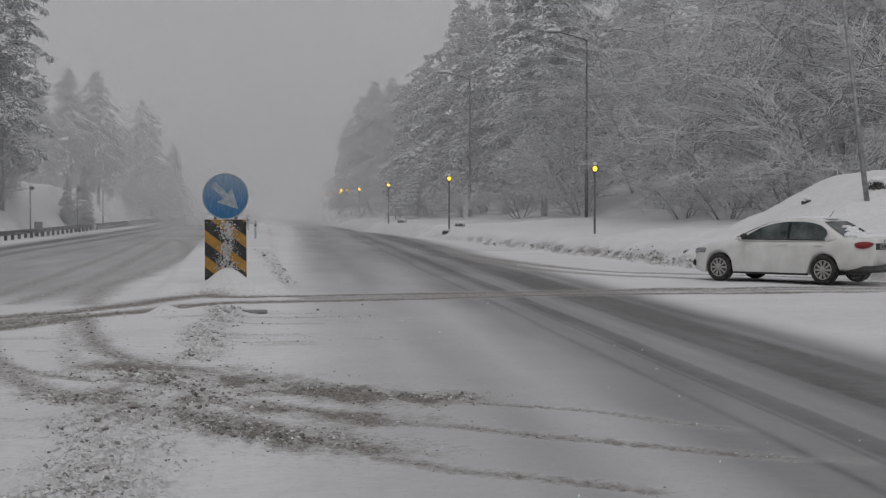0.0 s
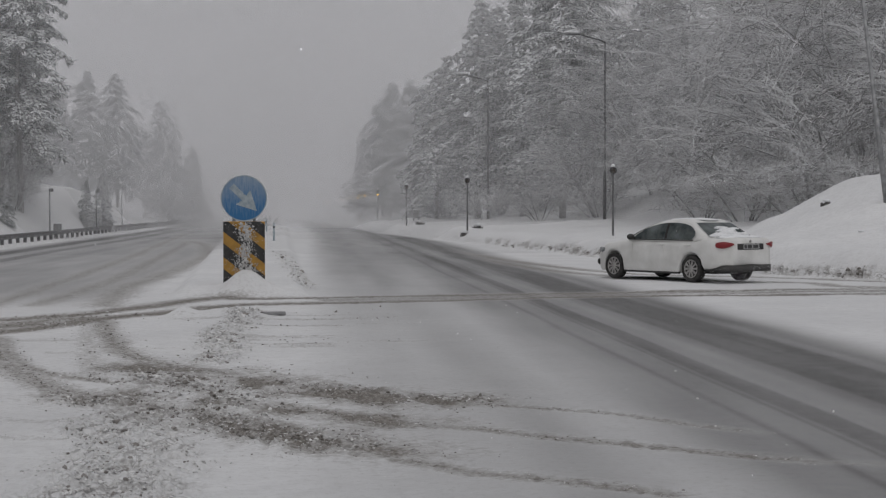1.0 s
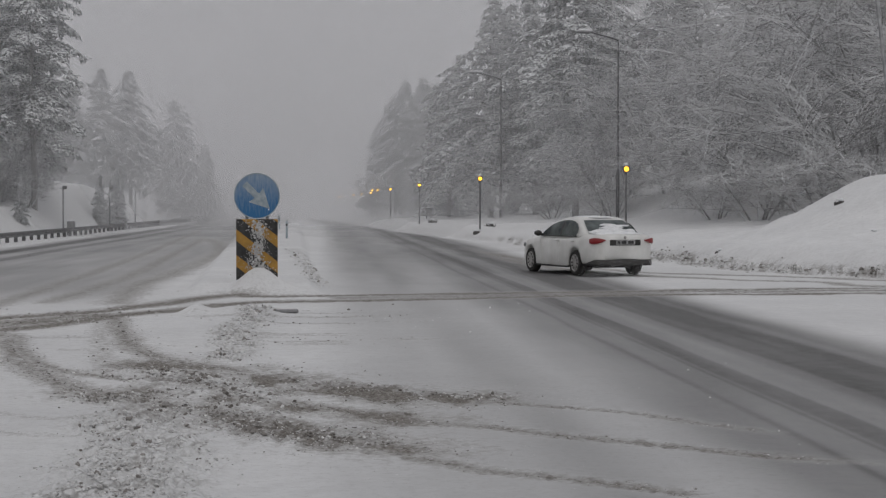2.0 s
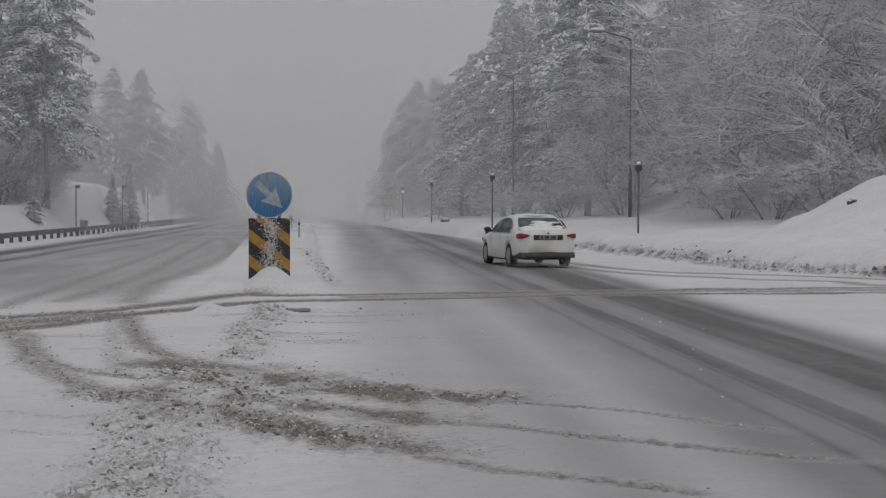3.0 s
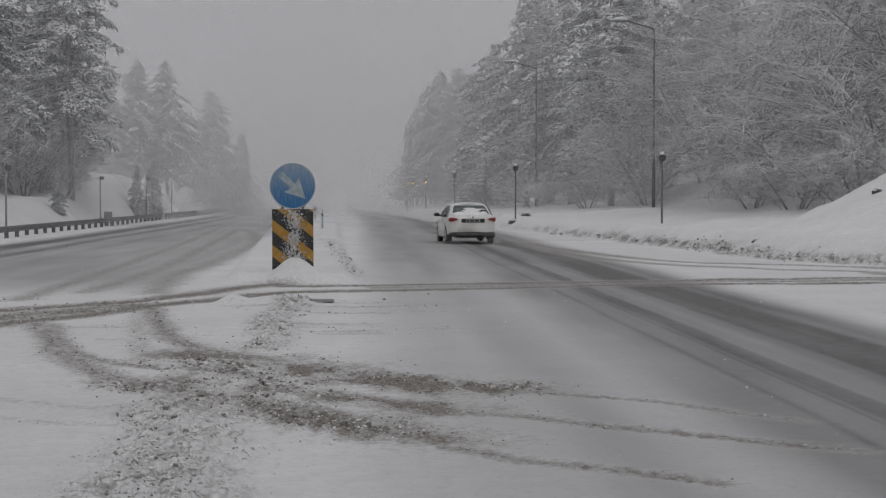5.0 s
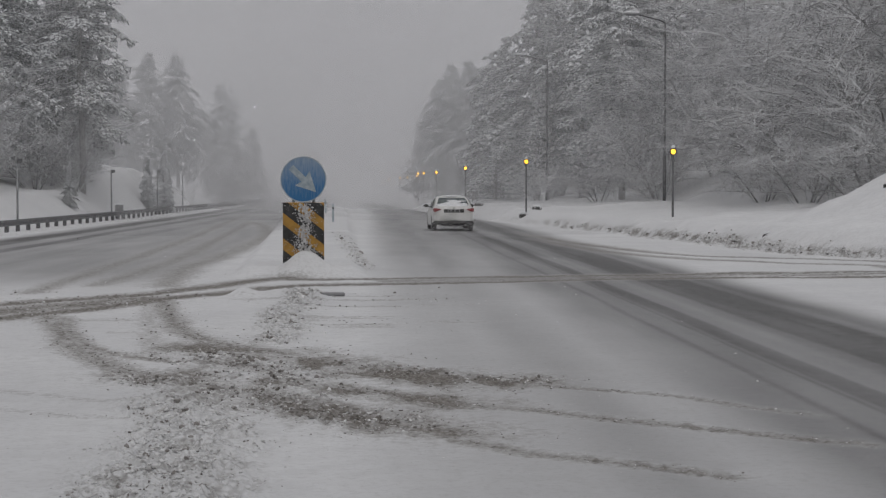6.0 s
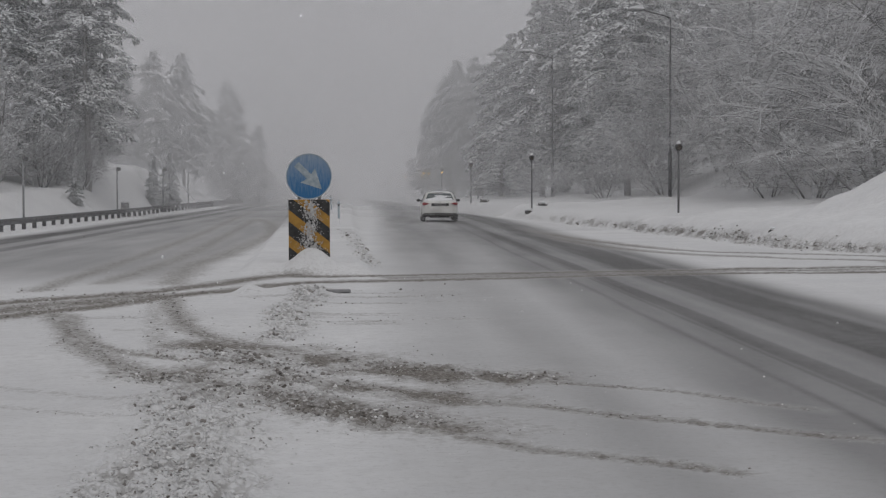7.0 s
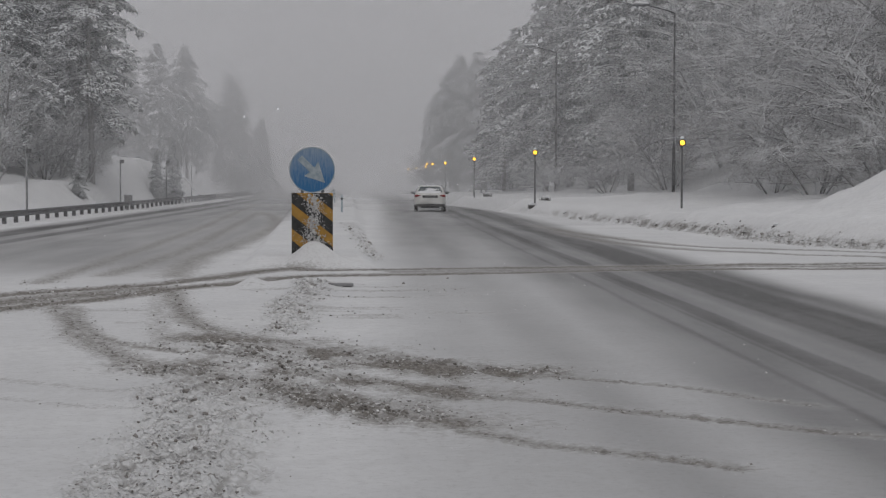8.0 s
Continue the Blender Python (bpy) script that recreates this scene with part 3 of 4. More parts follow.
def conifer(seed, tall, bare, girth, top_round):
    """A snow-laden pine: a trunk with drooping boughs, dark needle sprays below, and snow lying in heavy pads on the boughs."""
    rng = random.Random(seed)
    tree = thing("pine_tree", pose(0, 0, -200), "tall snow-laden pine tree with drooping white boughs", "tree", "pines beside the road")
    lean = [Vector((0.3 * math.sin(i * 0.9 + seed) * i / 8, 0.25 * math.cos(i * 1.1 + seed) * i / 8, tall * i / 8)) for i in range(9)]
    nv, nf, sv, sf, bv, bf = [], [], [], [], [], []
    for i in range(8):
        stick(bv, bf, lean[i] - Vector((0, 0, 0.8 if i == 0 else 0)), lean[i + 1], 0.17 * (1 - 0.9 * i / 8) * tall / 14 + 0.02, 0.17 * (1 - 0.9 * (i + 1) / 8) * tall / 14 + 0.02, 8)
    lobes = [(rng.uniform(0, math.tau), rng.uniform(0, 1), rng.uniform(0.25, 0.55)) for _ in range(9)]
    z = bare
    while z < tall - 0.1:
        f = (z - bare) / (tall - bare)
        reach = girth * ((1 - f) ** top_round * (0.70 + 0.30 * min(1, f * 4)) + 0.04)
        first = rng.uniform(0, math.tau)
        count = 6 if f < 0.6 else 5
        for turn_no in range(count):
            w = first + turn_no * math.tau / count + rng.uniform(-0.4, 0.4)
            lobe = 1 + sum(h * math.exp(-((f - c) / 0.11) ** 2) * math.cos(w - a) for a, c, h in lobes)
            length = max(0.3, reach * rng.uniform(0.6, 1.12) * max(0.45, min(1.15 + 0.3 * f, lobe)))
            i = min(7, int(z / tall * 8))
            base = lean[i].lerp(lean[i + 1], z / tall * 8 - i) + Vector((0, 0, rng.uniform(-0.2, 0.2)))
            out = Vector((math.cos(w), math.sin(w), 0))
            sidew = out.cross(Vector((0, 0, 1)))
            lift, droop = rng.uniform(0.10, 0.35) + 0.45 * f, rng.uniform(0.45, 0.75)
            steps = max(2, int(length / 0.42))
            prev = base
            for st in range(1, steps + 1):
                q = st / steps
                p = base + out * (length * q) + sidew * (0.15 * math.sin(q * 3 + w * 5)) + Vector((0, 0, length * (lift * q - droop * q * q)))
                stick(bv, bf, prev, p, 0.028 * (1.3 - 0.7 * q) * (0.5 + length / 4), 0.024 * (1.1 - 0.7 * q) * (0.5 + length / 4))
                way = (p - prev).normalized()
                fine = min(1.0, 0.26 + reach / 2.6)
                if q > 0.3:
                    finger(sv, sf, prev - way * 0.08 + Vector((0, 0, 0.04)), p + way * 0.22 + Vector((0, 0, 0.02)), 0.105 * fine)
                prev = p
                if q < 0.32:
                    continue
                spread = fine * (0.34 + 0.46 * math.sin(min(1, q) * math.pi * 0.72))
                for hand in (-1, -0.45, 0.45, 1):
                    tip = p + sidew * hand * spread * rng.uniform(0.6, 1.25) + out * rng.uniform(0.05, 0.45) * fine - Vector((0, 0, fine * rng.uniform(0.05, 0.38)))
                    finger(sv, sf, p.lerp(tip, 0.1), tip, 0.092 * fine * rng.uniform(0.8, 1.25))
                    # drooping tips like the fingers of a mitten
                    for _k in range(3):
                        a = p.lerp(tip, rng.uniform(0.35, 1.0))
                        b = a + (Vector((rng.uniform(-0.22, 0.22), rng.uniform(-0.22, 0.22), rng.uniform(-0.42, -0.10))) + out * 0.16) * fine
                        finger(sv, sf, a + Vector((0, 0, 0.03)), b, 0.068 * fine * rng.uniform(0.7, 1.3))
                    for _k in range(2):
                        a = p.lerp(tip, rng.uniform(0.1, 0.9)) - Vector((0, 0, 0.10))
                        b = a + Vector((rng.uniform(-0.28, 0.28), rng.uniform(-0.28, 0.28), rng.uniform(-0.45, -0.05))) * fine
                        blade(nv, nf, a, b, rng.uniform(0.04, 0.08), Vector((0, 0, 1)))
        z += rng.uniform(0.60, 0.95) * (1.15 - 0.55 * f)
    held("trunk", mesh_of("trunk", bv, bf, M_BARK), tree)
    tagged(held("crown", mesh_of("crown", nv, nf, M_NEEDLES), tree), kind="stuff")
    tagged(held("snow_load", mesh_of("snow_load", sv, sf, M_LOAD, True), tree, "white snow lying on the boughs"), kind="stuff")
    return tree


def leafless(seed, tall, stems, fan):
    """A bare broadleaf tree or thicket with every twig coated in snow."""
    rng = random.Random(seed)
    tree = thing("bare_tree", pose(0, 0, -200), "bare broadleaf tree with every arching twig coated in snow", "tree", "frosted thicket on the bank")
    tv, tf, wv, wf = [], [], [], []

    def grow(p, d, length, r, level):
        steps = (5, 4, 3, 2)[level]
        for st in range(steps):
            d = (d + Vector((rng.gauss(0, 0.20), rng.gauss(0, 0.20), rng.gauss(0, 0.14) - (0.06, 0.12, 0.13, 0.10)[level])) * (0.9 if level else 0.4)).normalized()
            q = p + d * (length / steps)
            r2 = r * (0.87 if level < 3 else 0.7)
            if level < 2:
                stick(tv, tf, p, q, r, r2, 5 if level == 0 else 4)
            else:
                stick(wv, wf, p, q, r, r2, 3)
            p, r = q, r2
            if level < 3 and (st > 0 or level > 0):
                for hand in range(2):
                    w = rng.uniform(0, math.tau)
                    flat = Vector((math.cos(w) - 0.10, math.sin(w), rng.uniform(-0.2, 0.75)))
                    nd = (d * rng.uniform(0.35, 0.9) + flat * rng.uniform(0.6, 1.0)).normalized()
                    grow(p, nd, length * rng.uniform(0.44, 0.70), (r * 0.58, max(0.018, r * 0.5), 0.012)[level], level + 1)

    for k in range(stems):
        w = k * math.tau / stems + rng.uniform(-0.5, 0.5)
        d = Vector((fan * math.cos(w) - 0.12, fan * math.sin(w), 1)).normalized()
        grow(Vector((0.25 * math.cos(w), 0.25 * math.sin(w), -0.4)), d, tall * rng.uniform(0.55, 0.75), 0.05 + tall * 0.006, 0)
    held("trunk", mesh_of("trunk", tv, tf, M_TWIG), tree)
    tagged(held("twig_spray", mesh_of("twig_spray", wv, wf, M_TWIG), tree, "thin twig spray white with snow"), kind="stuff")
    return tree


def plant(kind, x, y, scale, turn, sink=0.1):
    m = Matrix.Translation((x, y, height(x, y) - sink)) @ pose(0, 0, 0, 0, 0, turn) @ Matrix.Diagonal((scale, scale, scale, 1))
    return copy_thing(kind, m)


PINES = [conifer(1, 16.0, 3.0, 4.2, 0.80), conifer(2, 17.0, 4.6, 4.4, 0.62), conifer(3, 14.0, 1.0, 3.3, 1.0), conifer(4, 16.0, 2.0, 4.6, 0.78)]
TALL = (16.0, 17.0, 14.0, 16.0)
BARES = [leafless(11, 8.5, 5, 0.45), leafless(12, 10.0, 4, 0.35), leafless(13, 6.5, 6, 0.75)]

# pines: kind, place, height of the tip over the road
EAST_PINES = [(0, 12.8, 122, 18.2), (3, 15.8, 118, 19), (1, 16.4, 103, 19.8), (3, 20.2, 112, 19.5), (0, 15.6, 130, 18.8), (3, 10.3, 131, 13.6), (2, 11.9, 140, 15.4),
              (3, 9.4, 150, 14.2), (0, 7.8, 158, 14.6), (3, 10.5, 160, 14), (3, 7.6, 171, 13.9), (1, 8.4, 176, 13), (0, 6.6, 184, 12), (0, 6.2, 196, 9.6), (1, 8.2, 198, 11), (0, 25, 112, 21)]
WEST_PINES = [(1, -17.5, 97, 18.6), (3, -21.4, 91, 16.5), (1, -21.0, 101, 19.5), (0, -20.7, 150, 14.9), (0, -18.6, 154, 15.0), (3, -23.0, 146, 13.6), (3, -24.5, 132, 15),
              (3, -16.6, 178, 13.8), (1, -19.2, 186, 11), (0, -15.4, 206, 10.0), (3, -17.4, 200, 8.6)]
SMALL_PINES = [(2, -15.8, 113, 4.0), (2, -15.2, 117, 4.7), (2, -16.6, 88, 3.4)]
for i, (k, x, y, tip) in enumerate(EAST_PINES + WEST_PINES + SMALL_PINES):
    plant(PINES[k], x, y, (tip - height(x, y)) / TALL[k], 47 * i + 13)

# bare trees: kind, place, size
EDGE_THICKET = [(2, 14.4, 100, 0.55), (0, 17.6, 96, 0.9), (2, 17.0, 93, 0.6), (2, 20.6, 86, 0.85), (0, 21.0, 80, 0.95), (2, 19.0, 76, 0.6), (0, 20.6, 71, 0.95), (2, 18.6, 67, 0.65), (2, 19.4, 61, 0.7), (0, 21.6, 64, 1.0), (2, 21.0, 57, 0.7)]
DEEP_THICKET = [(1, 21.5, 97, 1.1), (1, 24.0, 90, 1.2), (0, 24.0, 83, 1.1), (1, 24.0, 76, 1.1), (1, 25.0, 68, 1.1), (1, 28.5, 80, 1.45), (1, 29.0, 72, 1.4), (0, 26.0, 61, 1.1),
                (1, 30.0, 63, 1.3), (1, 28.5, 96, 1.7), (1, 34, 86, 1.7), (1, 35, 75, 1.6)]
WEST_THICKET = [(2, -18.8, 102, 0.7), (0, -20.0, 99, 0.8), (2, -17.8, 96, 0.5), (2, -19.4, 92, 0.75), (0, -21.0, 85, 0.9), (2, -19.4, 80, 0.6), (0, -18.5, 208, 0.8), (2, -15.5, 184, 0.7), (2, 11.0, 132, 0.6), (2, 12.2, 112, 0.5)]
for i, (k, x, y, s) in enumerate(EDGE_THICKET + DEEP_THICKET + WEST_THICKET):
    plant(BARES[k], x, y, s, (37 * i) % 70 - 35)


# ---------- the keep-right sign with its hazard board ----------
def keep_right_sign():
    sign = thing("road_sign", pose(-1.33, 31.2, 0.15), "round blue arrow sign above a snow-spattered yellow and black striped board", "road sign")
    bm = bmesh.new()
    for x in (-0.2, 0.2):
        tube(bm, [(x, 0.07, -0.3), (x, 0.07, 1.8)], [0.03, 0.03], 8)
    part("post", bm, M_STEEL, sign, smooth=True)
    cz = 1.755
    part("disc", plate(bmesh.new(), circle(0.45, 48, 0, cz), 0.012), M_BLUE, sign, "blue disc, frosted along the top")
    bm = bmesh.new()
    a, b = circle(0.452, 48, 0, cz), circle(0.432, 48, 0, cz)
    for d in (-0.006, ):
        va = [bm.verts.new((x, d, z)) for x, z in a]
        vb = [bm.verts.new((x, d, z)) for x, z in b]
        vc = [bm.verts.new((x, 0.014, z)) for x, z in a]
        for i in range(48):
            j = (i + 1) % 48
            bm.faces.new((va[i], va[j], vb[j], vb[i]))
            bm.faces.new((va[i], vc[i], vc[j], va[j]))
    part("rim", bm, M_ARROW, sign, "thin pale rim")
    c, s = math.cos(radians(-45)), math.sin(radians(-45))
    arrow = [(-0.34, -0.062), (0.0, -0.062), (-0.03, -0.20), (0.36, 0.0), (-0.03, 0.20), (0.0, 0.062), (-0.34, 0.062)]
    part("arrow", plate(bmesh.new(), [(0.0 + c * x - s * z, cz + s * x + c * z) for x, z in arrow], -0.005, at=-0.001), M_ARROW, sign, "slanting white arrow")
    board = part("hazard_board", box(bmesh.new(), -0.405, 0.405, 0.0, 0.03, -0.1, 1.30, 0.01), M_YELLOW, sign, "yellow board with black slanting stripes")
    # slanting stripes, clipped to the board
    for k, off in enumerate((1.42, 0.92, 0.42, -0.08)):
        lo, hi = off - 0.135, off + 0.135
        pts = []
        poly = [(-0.405, lo + 0.32), (-0.405, hi + 0.32), (0.405, hi - 0.32), (0.405, lo - 0.32)]
        for limit, sign_ in ((1.298, 1), (-0.098, -1)):
            res = []
            for i in range(len(poly)):
                p, q = poly[i], poly[(i + 1) % len(poly)]
                ip, iq = sign_ * (limit - p[1]) >= 0, sign_ * (limit - q[1]) >= 0
                if ip:
                    res.append(p)
                if ip != iq:
                    t = (limit - p[1]) / (q[1] - p[1])
                    res.append((p[0] + t * (q[0] - p[0]), limit))
            poly = res
        if len(poly) > 2:
            part("stripe", plate(bmesh.new(), poly, -0.004, at=-0.001), M_BLACK, board)
    rng = random.Random(3)
    bm = bmesh.new()
    for k in range(620):
        z = rng.uniform(0.12, 1.27)
        f = (z - 0.12) / 1.15
        spread = 0.05 + 0.20 * (1 - f) ** 2.0 + 0.15 * f ** 4
        x = 0.02 + 0.06 * math.sin(z * 9) + rng.gauss(0, spread)
        if abs(x) < 0.38:
            core = math.exp(-(((x - 0.02) / spread) ** 2))
            lump(bm, (x, -0.004, z), rng.uniform(0.006, 0.010 + 0.026 * core), 0.010, rng.uniform(0.006, 0.010 + 0.032 * core), 0.9, 1, k)
    tagged(part("snow_crust", bm, M_CRUST, board, "wind-blown snow stuck to the board", True), kind="stuff")


keep_right_sign()


# ---------- street lamps, beacons, posts, rail ----------
def street_lamp(x, y, tall, lean=0.0, arm=1.9):
    z = height(x, y)
    lamp = thing("street_lamp", pose(x, y, z, 0, lean, 0), "tall grey steel street lamp with a snow-capped arm" if arm else "tall grey steel lamp pole leaning over the snow bank", "street lamp", "street lamps")
    bm = bmesh.new()
    tube(bm, [(0, 0, -0.4), (0, 0, 2.6), (0, 0, 2.62), (0, 0, tall)], [r * (1.0 if arm else 0.62) for r in ((0.10, 0.10, 0.07, 0.045) if arm else (0.13, 0.13, 0.10, 0.07))], 12)
    part("pole", bm, M_DARKSTEEL if arm else M_STEEL, lamp, smooth=True)
    if arm:
        bm = bmesh.new()
        tube(bm, [(0, 0, tall - 0.02), (-0.3, 0, tall + 0.12), (-arm + 0.4, 0, tall + 0.42)], [0.045, 0.04, 0.035], 8)
        part("arm", bm, M_DARKSTEEL, lamp, smooth=True)
        part("lamp_head", lump(bmesh.new(), (-arm, 0, tall + 0.46), 0.48, 0.17, 0.10, 0.05, 3), M_STEEL, lamp, "long grey lantern", True)
        part("snow_cap", lump(bmesh.new(), (-arm, 0, tall + 0.56), 0.44, 0.16, 0.09, 0.2, 3, 4), M_SNOW, lamp, "snow on the lantern", True)


street_lamp(16.6, 89, 10.1)
street_lamp(12.7, 114, 10.0)
street_lamp(16.73, 45, 9.5, -7.3, 0)


def beacon(double=False):
    b = thing("flashing_beacon", pose(0, 0, -200), "amber flashing beacon on a slim snow-dusted steel post", "beacon", "flashing beacons along the verge")
    part("post", tube(bmesh.new(), [(0, 0, -1.0), (0, 0, 2.3)], [0.045, 0.038], 10), M_DARKSTEEL, b, smooth=True)
    bm = bmesh.new()
    outer, inner = circle(0.138, 24), circle(0.102, 24)
    rings = [[bm.verts.new((x, d, 2.42 + z)) for x, z in c] for c, d in ((outer, 0.07), (outer, -0.10), (inner, -0.10), (inner, 0.07))]
    for r0, r1 in zip(rings, rings[1:]):
        for i in range(24):
            bm.faces.new((r0[i], r0[(i + 1) % 24], r1[(i + 1) % 24], r1[i]))
    part("housing", bm, M_BLACK, b, "dark round lamp housing")
    bm = bmesh.new()
    box(bm, -0.05, 0.05, 0.06, 0.12, 2.2, 2.5, 0.01)
    part("bracket", bm, M_DARKSTEEL, b)
    # the lens: one face lit, the other dark; it turns in its housing
    lens = part("lens", plate(bmesh.new(), circle(0.098, 24), 0.03, at=-0.015), M_DARKLENS, b, "amber lens that lights in turn with darkness")
    lens.data.materials.append(M_AMBER)
    for p in lens.data.polygons:
        p.material_index = 1 if p.normal.y < -0.5 else 0
    lens.matrix_basis = pose(0, -0.01, 2.42)
    if double:
        low = part("lower_lens", plate(bmesh.new(), circle(0.055, 24), 0.03, at=-0.015), M_DARKLENS, b, "second amber lens below the first")
        low.data.materials.append(M_AMBER)
        for p in low.data.polygons:
            p.material_index = 1 if p.normal.y > 0.5 else 0
        low.matrix_basis = pose(0, -0.06, 2.12)
    part("snow_cap", lump(bmesh.new(), (0, -0.01, 2.60), 0.08, 0.07, 0.08, 0.4, 2, 2), M_SNOW, b, "small cap of snow", True)
    return b


BEACON, DOUBLE = beacon(), beacon(True)
BEACONS = [copy_thing(BEACON, pose(x, y, 0.8)) for x, y in [(11.9, 62), (8.25, 84), (6.5, 109)]]
BEACONS += [copy_thing(DOUBLE, pose(x, y, 0.8)) for x, y in
            [(5.57, 135), (4.75, 143), (4.3, 144.5), (4.9, 170), (4.3, 188), (3.6, 200), (2.6, 225), (2.2, 245), (1.9, 270)]]


def guard_rail():
    rail = thing("guard_rail", pose(-14.5, 0, 0), "long grey steel guard rail on short posts beside the road", "guard rail")
    xs = lambda y: float(bend(np.array([y]))[0]) * 0.3
    prof = [(0.0, 0.24), (0.035, 0.28), (0.0, 0.34), (0.0, 0.37), (0.035, 0.43), (0.0, 0.49), (-0.02, 0.49), (-0.02, 0.24)]
    bm = bmesh.new()
    rows = []
    for y in range(40, 321, 4):
        rows.append([bm.verts.new((xs(y) + a, y, b)) for a, b in prof])
    for r0, r1 in zip(rows, rows[1:]):
        for i in range(len(prof)):
            j = (i + 1) % len(prof)
            bm.faces.new((r0[i], r0[j], r1[j], r1[i]))
    part("beam", bm, M_DARKSTEEL, rail, "grey corrugated beam")
    me = mesh_of("post", *(lambda b: ([v.co.copy() for v in b.verts], [[v.index for v in f.verts] for f in b.faces]))(box_data(0.16, 0.10, -0.3, 0.47)), M_DARKSTEEL)
    for i in range(100):
        y = 42 + i * 2.0
        ob = held("post", me, rail)
        ob.matrix_basis = pose(xs(y) - 0.07, y, 0)


def box_data(w, d, z0, z1):
    b = box(bmesh.new(), -w / 2, w / 2, -d / 2, d / 2, z0, z1)
    b.verts.index_update()
    b.verts.ensure_lookup_table()
    return b


guard_rail()


def verge_post(x, y, tall, head):
    z = height(x, y)
    p = thing("verge_post", pose(x, y, z), "slim grey steel post behind the guard rail", "post", "posts behind the guard rail")
    part("pole", tube(bmesh.new(), [(0, 0, -0.4), (0, 0, tall)], [0.05, 0.045], 8), M_STEEL, p, smooth=True)
    if head:
        part("lamp_head", box(bmesh.new(), -0.02, 0.22, -0.07, 0.07, tall - 0.2, tall, 0.02), M_DARKSTEEL, p)


for x, y, tall, head in [(-15.9, 72, 2.9, 1), (-15.28, 94, 2.9, 1), (-15.0, 112, 3.1, 1), (-14.9, 126, 2.9, 0), (-14.9, 166, 3.0, 0), (-14.9, 226, 3.0, 0)]:
    verge_post(x, y, tall, head)


def cabinet(x, y, w, h, label):
    z = height(x, y)
    c = thing("roadside_cabinet", pose(x, y, z), label, "cabinet", "roadside cabinets")
    part("body", box(bmesh.new(), -w / 2, w / 2, -0.2, 0.2, 0.25, h, 0.03), M_BOX, c)
    for k in (-1, 1):
        part("leg", box(bmesh.new(), k * w * 0.38 - 0.04, k * w * 0.38 + 0.04, -0.15, 0.15, -0.3, 0.27), M_DARKSTEEL, c)
    part("snow_cap", lump(bmesh.new(), (0, 0, h + 0.02), w * 0.5, 0.22, 0.08, 0.2, 2, 1), M_SNOW, c, smooth=True)


cabinet(-15.0, 118, 0.8, 1.0, "small grey roadside cabinet with snow on top")
cabinet(-15.3, 97, 0.45, 0.8, "small dark roadside box beside a post")
cabinet(8.4, 128, 0.5, 0.95, "dark grey box standing in the snow under the pines")


def marker(x, y):
    p = thing("median_marker", pose(x, y, height(x, y)), "short white marker post on the snowy central island", "marker post", "markers on the island")
    part("post", box(bmesh.new(), -0.05, 0.05, -0.02, 0.02, -0.2, 0.85, 0.012), M_ARROW, p)
    part("band", box(bmesh.new(), -0.052, 0.052, -0.024, 0.024, 0.6, 0.7), M_BLACK, p)


for x, y in [(-1.8, 75), (-3.0, 105), (-4.1, 140)]:
    marker(x, y)


def warning_sign(x, y):
    p = thing("warning_sign", pose(x, y, height(x, y)), "small triangular road sign on a thin steel post", "road sign")
    part("pole", tube(bmesh.new(), [(0, 0, -0.3), (0, 0, 2.2)], [0.04, 0.04], 8), M_STEEL, p, smooth=True)
    part("panel", plate(bmesh.new(), [(-0.6, 1.4), (0.6, 1.4), (0.0, 2.4)], 0.02, at=-0.06), M_BOX, p)


warning_sign(-15.0, 214)


def plank(x, y, turn):
    ob = part("plank", box(bmesh.new(), -0.25, 0.25, -0.10, 0.10, -0.03, 0.012, 0.006), M_BOX)
    ob.matrix_basis = pose(x, y, height(x, y) + 0.02, 0, 0, turn)
    tagged(ob, "dark wet plank lying half buried in road snow", "plank")


plank(-0.68, 25.4, 6)


def tuft(x, y, size, seed):
    rng = random.Random(seed)
    p = thing("bush_stub", pose(x, y, height(x, y)), "dark bare twigs of a small bush poking through snow", "bush", "bushes poking through the bank")
    v, f = [], []
    for _ in range(60):
        a = Vector((rng.gauss(0, size * 0.32), rng.gauss(0, size * 0.2), -0.06))
        stick(v, f, a, a + Vector((rng.gauss(0, size * 0.16), rng.gauss(0, size * 0.15), rng.uniform(0.3, 0.75) * size)), 0.03, 0.012)
    held("twig_spray", mesh_of("twig_spray", v, f, M_STUB), p)
    part("snow_cap", lump(bmesh.new(), (0.1 * size, 0, size * 0.62), size * 0.6, size * 0.4, size * 0.22, 0.5, 2, seed), M_SNOW, p, smooth=True)


for i, (x, y, size) in enumerate([(15.57, 47.0, 0.2), (15.1, 42.6, 0.14), (17.4, 46.0, 0.4), (11.35, 45.0, 0.15), (9.0, 86, 0.34), (8.0, 83.0, 0.3), (7.6, 112, 0.34)]):
    tuft(x, y, size, i)


# ---------- the white saloon car ----------
def loft(bm, sections, close_ends=True):
    rings = [[bm.verts.new(p) for p in s] for s in sections]
    n = len(rings[0])
    for r0, r1 in zip(rings, rings[1:]):
        for i in range(n):
            bm.faces.new((r0[i], r0[(i + 1) % n], r1[(i + 1) % n], r1[i]))
    if close_ends:
        bm.faces.new(rings[0][::-1])
        bm.faces.new(rings[-1])
    return bm


